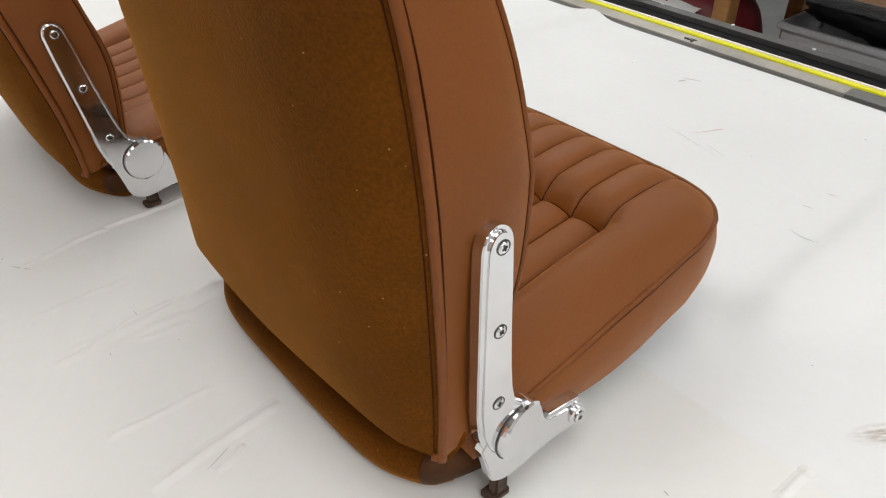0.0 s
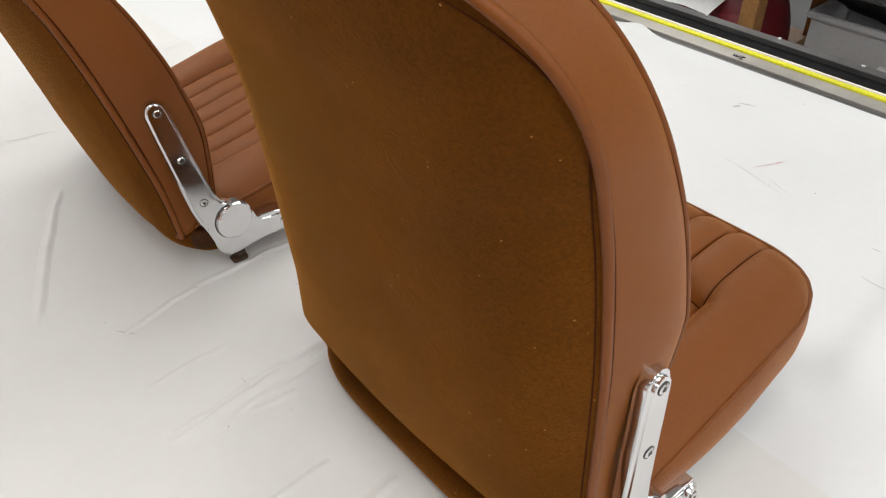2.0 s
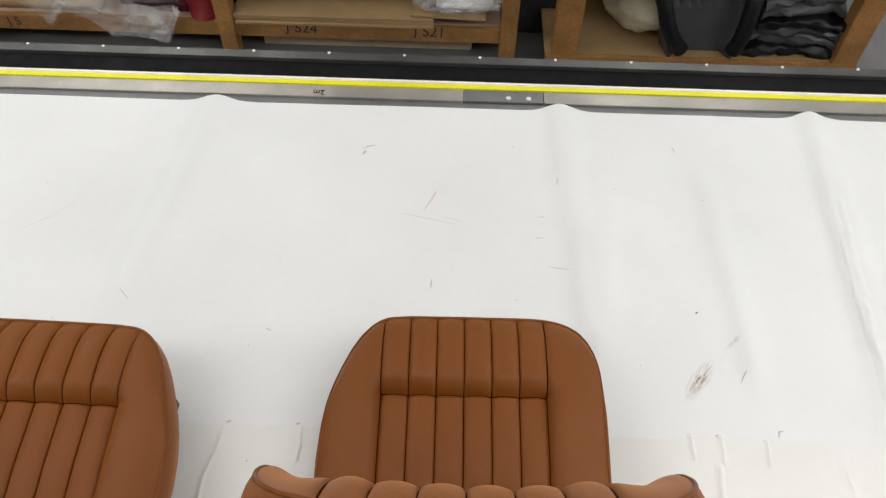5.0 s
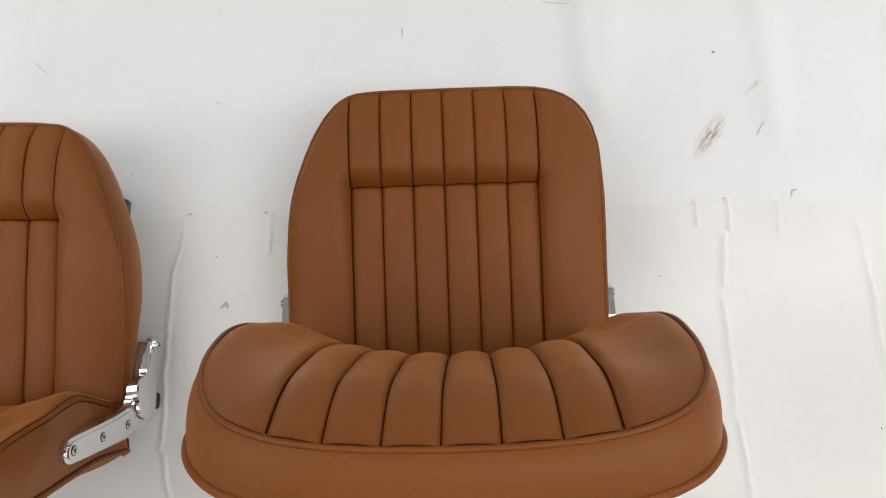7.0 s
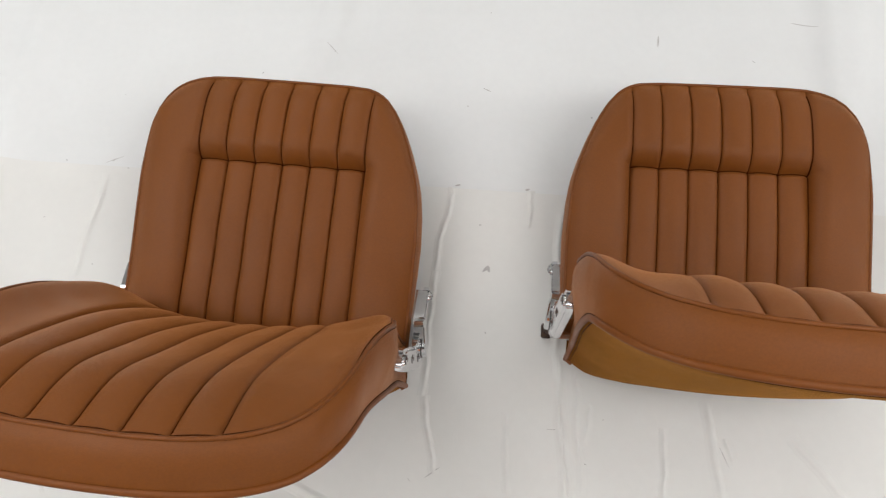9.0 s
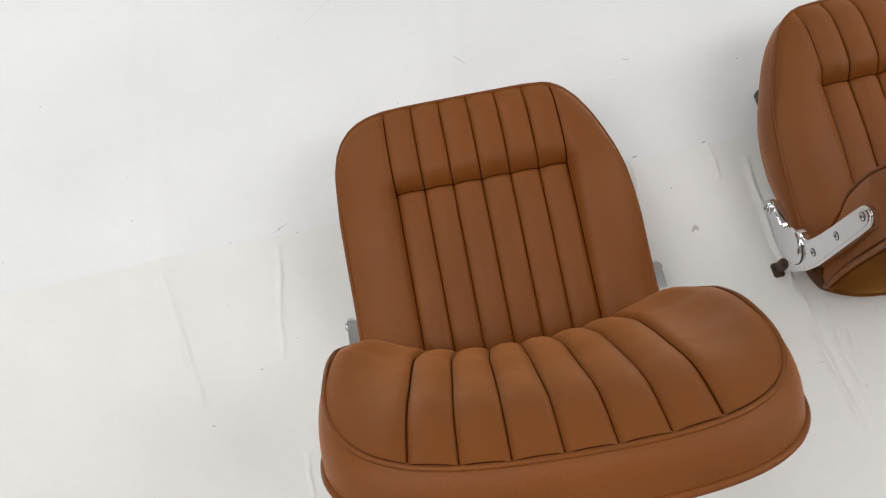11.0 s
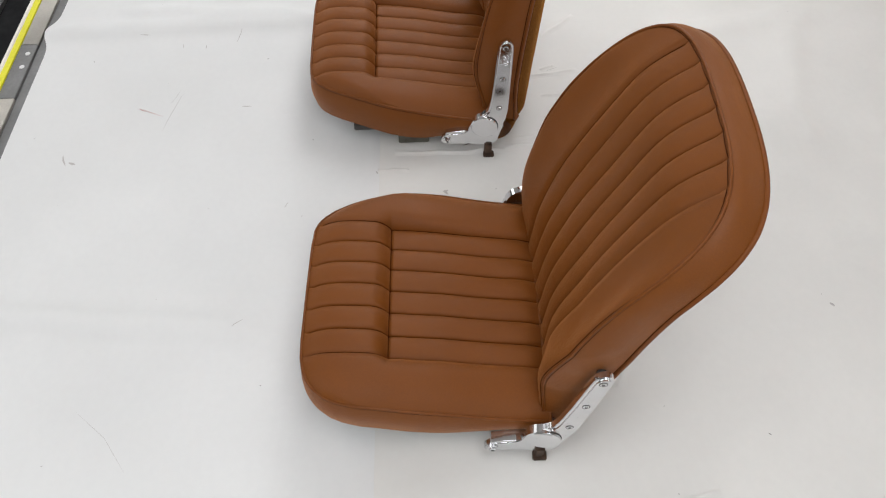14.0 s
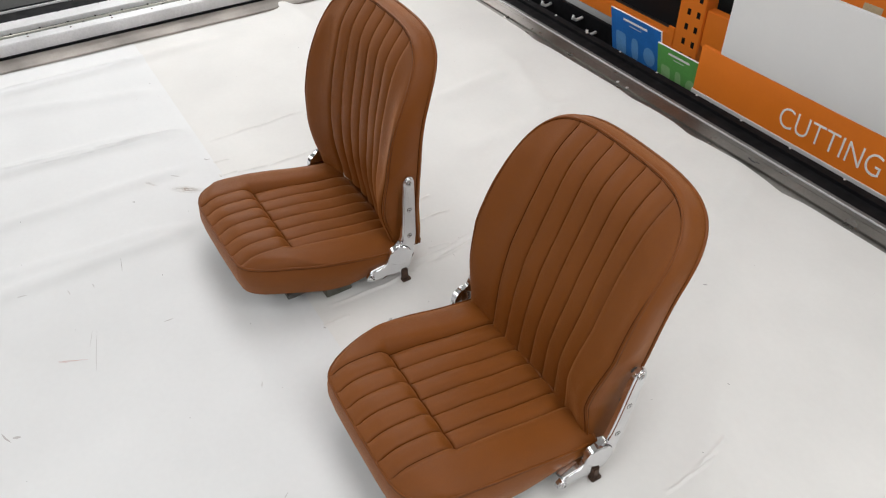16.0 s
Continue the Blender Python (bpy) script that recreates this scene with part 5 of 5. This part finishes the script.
part("rim", tube([(-2.205, 0.995, 0.06), (-1.875, 0.995, 0.06), (-1.875, 1.15, 0.06), (-2.205, 1.15, 0.06)], 0.004, 6, True), FILM_THICK, bin_, "thick clear rim")

# ---- behind the south rail ----
sign = thing("sign_board", "white board with an orange strip lettered CUTTING", "sign")
part("board", box(-1.6, 0.53, -1.87, -1.852, 0.113, 0.455, 0.001), WHITE, sign, "white board")
part("strip", box(-1.6, 0.62, -1.87, -1.850, -0.073, 0.112, 0.001), ORANGE, sign, "orange strip")
part("white_edge", box(-1.6, 0.625, -1.868, -1.846, -0.093, -0.0735, 0.001), WHITE, sign, "white lower edge")
part("leg", box(0.3, 0.36, -1.90, -1.871, FLOOR, 0.42), WHITE, sign, "white support leg")
part("leg", box(-1.3, -1.24, -1.90, -1.871, FLOOR, 0.42), WHITE, sign, "white support leg")
lettering("lettering", "CUTTING", 0.118, pose(0.006, -1.8492, 0.004, 90, 0, 180) @ Matrix.Diagonal((0.81, 1.0, 1, 1)), PAPER, sign, "thin white capital letters CUTTING", True)


def card(x, z, w, h, mat, label):
    t = thing("catalogue_card", label, "card", x, -1.93, z, 0, "catalogue cards behind the rail")
    t.matrix_world = pose(x, -1.93, z, -12, 0, 0)
    part("card", box(-w / 2, w / 2, -0.003, 0.003, 0, h, 0.001), mat, t)
    part("edge", box(-w / 2 - 0.0045, -w / 2 - 0.0002, -0.003, 0.003, 0, h + 0.004, 0.0008), PAPER, t, "white card edge")
    part("edge", box(-w / 2, w / 2, -0.003, 0.003, h + 0.0002, h + 0.004, 0.0008), PAPER, t, "white card edge")
    part("title_bar", box(-w * 0.24, w * 0.24, 0.0032, 0.0038, h * 0.865, h * 0.91), PAPER, t, "pale title bar")
    part("text_bar", box(-w * 0.12, w * 0.12, 0.0032, 0.0038, h * 0.79, h * 0.805), ALU_WHITE, t, "thin text bar")
    for k, (ww, hh, power) in enumerate(((0.105, 0.46, 6), (0.07, 0.46, 3), (0.115, 0.38, 2))):
        c = Vector((w * (0.30 - 0.29 * k), 0.0034, h * 0.36))
        side = lambda v: math.copysign(abs(v) ** (2 / power), v)
        bm = bmesh.new()
        bm.faces.new([bm.verts.new((c.x + w * ww * side(math.cos(a)), c.y, c.z + h * hh * 0.5 * side(math.sin(a)))) for a in (2 * math.pi * i / 28 for i in range(28))])
        part("printed_shape", bm, PALE_PRINT if mat is SIGN_BLUE else PALE_GREEN, t, "pale printed shape")


card(1.02, -0.170, 0.31, 0.24, SIGN_BLUE, "blue product card standing behind the rail")
card(0.75, -0.201, 0.25, 0.22, SIGN_GREEN, "green product card standing behind the rail")
ledge = thing("rail_ledge", "dark narrow ledge behind the rail", "ledge")
part("top", box(-2.5, 2.6, -2.02, -1.875, -0.22, -0.202), BLACK, ledge)
part("leg", box(2.0, 2.06, -2.0, -1.94, FLOOR, -0.221), DARK_STEEL, ledge)
part("leg", box(-2.06, -2.0, -2.0, -1.94, FLOOR, -0.221), DARK_STEEL, ledge)
orange = thing("pallet_rack", "orange steel pallet rack with dark stock", "rack")
for x in (-0.6, 1.145, 3.0):
    up = part("upright", box(x - 0.08, x + 0.08, -2.46, -2.38, FLOOR, 1.6, 0.004), ORANGE, orange, "orange slotted upright")
    for k in range(26):
        z = FLOOR + 0.10 + 0.075 * k
        for dx in (-0.045, 0.015):
            part("slot", box(x + dx - 0.010, x + dx + 0.010, -2.381, -2.3785, z, z + 0.03), BLACK, up, "dark slot")
for x0, x1, z0, z1 in ((-0.519, 1.064, -0.21, -0.03), (1.226, 2.919, -0.30, -0.225), (-0.519, 1.064, 0.19, 0.32), (1.226, 2.919, 0.35, 0.46), (1.226, 2.919, 1.0, 1.1), (-0.519, 1.064, 1.0, 1.1)):
    part("beam", box(x0, x1, -2.44, -2.39, z0, z1, 0.004), ORANGE, orange, "orange beam")
    part("deck", box(x0, x1, -3.3, -2.445, z0 + 0.03, z0 + 0.05), DARK_STEEL, orange, "dark deck")
part("tag", box(0.27, 0.35, -2.3895, -2.388, 0.222, 0.260, 0.0005), CARDBOARD, orange, "cream paper tag")
part("beam_clip", box(1.226, 1.27, -2.3895, -2.38, -0.34, -0.18, 0.003), ORANGE, orange, "orange beam clip")
for k, (x, z, w, h, m) in enumerate(((1.55, -0.249, 0.5, 0.42, BLACK_PLASTIC), (2.15, -0.249, 0.5, 0.33, DARK_STEEL), (0.70, -0.159, 0.5, 0.35, GREYPLASTIC), (0.1, -0.159, 0.5, 0.3, BLACK_PLASTIC),
                                     (1.75, 0.401, 0.6, 0.3, GREYPLASTIC), (0.3, 0.241, 0.7, 0.3, BLACK_PLASTIC))):
    c = thing("stock_box", "grey plastic storage box on the orange rack" if m is GREYPLASTIC else "dark storage box on the orange rack", "box", x, -2.75, z)
    part("body", box(-w / 2, w / 2, -0.25, 0.25, 0, h * 0.85, 0.006), m, c)
    part("lid", box(-w / 2 - 0.006, w / 2 + 0.006, -0.256, 0.256, h * 0.855, h, 0.006), m, c)
hooks = thing("hook_rail", "dark rail with pale hooks above the ledge", "hooks")
part("bar", box(1.24, 2.6, -2.06, -2.04, -0.34, -0.13), BLACK, hooks)
for x, z in ((1.42, -0.19), (1.53, -0.155), (1.78, -0.17)):
    part("hook", tube([(x, -2.038, z), (x, -2.0, z - 0.005), (x, -1.975, z + 0.01), (x, -1.98, z + 0.025)], 0.008), WHITE, hooks, "pale hook", True)
part("leg", box(2.3, 2.34, -2.06, -2.04, FLOOR, -0.34), DARK_STEEL, hooks)

# ---- gantry at the east end ----
gantry = thing("cutter_gantry", "pale aluminium cutter gantry across the table", "gantry")
# Grubby strip, its grey also standing for the gantry's soft shadow on the cloth.
part("base_strip", box(2.10, 2.2195, -1.46, 0.92, 0.001, 0.009, 0.002), DIRT_AND_SHADE, gantry, "grubby base strip with the gantry's soft shadow in its grey")
# Solid black strip stands for the shade in the gap below the beam.
part("foot_line", box(2.212, 2.2295, -1.58, 1.03, 0.0095, 0.0175), BLACK, gantry, "black strip painted as the shade under the beam")
part("beam", box(2.22, 2.282, -1.58, 1.03, 0.018, 0.068, 0.003), ALU_WHITE, gantry, "pale lower beam")
part("slot", box(2.2825, 2.330, -1.58, 1.03, 0.02, 0.065, 0.002), GUIDE, gantry, "grey green guide strip")
part("guide_rod", cyl((2.305, -1.58, 0.0655), (2.305, 1.03, 0.0655), 0.0045, n=12), ALU, gantry, "bright guide rod", True)
part("beam", box(2.3305, 2.42, -1.58, 1.03, 0.018, 0.084, 0.003), ALU_WHITE, gantry, "pale upper beam")
part("belt", box(2.4205, 2.54, -1.58, 1.03, 0.02, 0.074), BLACK, gantry, "black belt channel")
part("lip", box(2.5405, 2.552, -1.58, 1.03, 0.018, 0.082, 0.002), ALU_WHITE, gantry, "thin pale lip")
part("rear_beam", box(2.5525, 2.70, -1.58, 1.03, 0.018, 0.088, 0.003), SMOKED, gantry, "dark glossy rear cover")
for k in range(44):
    y = -1.52 + 0.0575 * k
    part("bolt", cyl((2.288 if k % 2 else 2.324, y, 0.062), (2.288 if k % 2 else 2.324, y, 0.0685), 0.0042, n=10), BLACK, gantry, "small dark bolt")
    if k % 3 == 0:
        part("bolt", cyl((2.256, y, 0.064), (2.256, y, 0.0702), 0.004, n=10), RUST, gantry, "small rusty bolt")
        part("bolt", cyl((2.412, y + 0.02, 0.080), (2.412, y + 0.02, 0.0862), 0.0035, n=10), ALU_DULL, gantry, "small grey bolt")
for y in (-1.66, 1.06):
    part("end_block", box(2.20, 2.71, y - 0.05, y + 0.05, 0.003, 0.16, 0.006), BLACK_PLASTIC, gantry, "black end block")
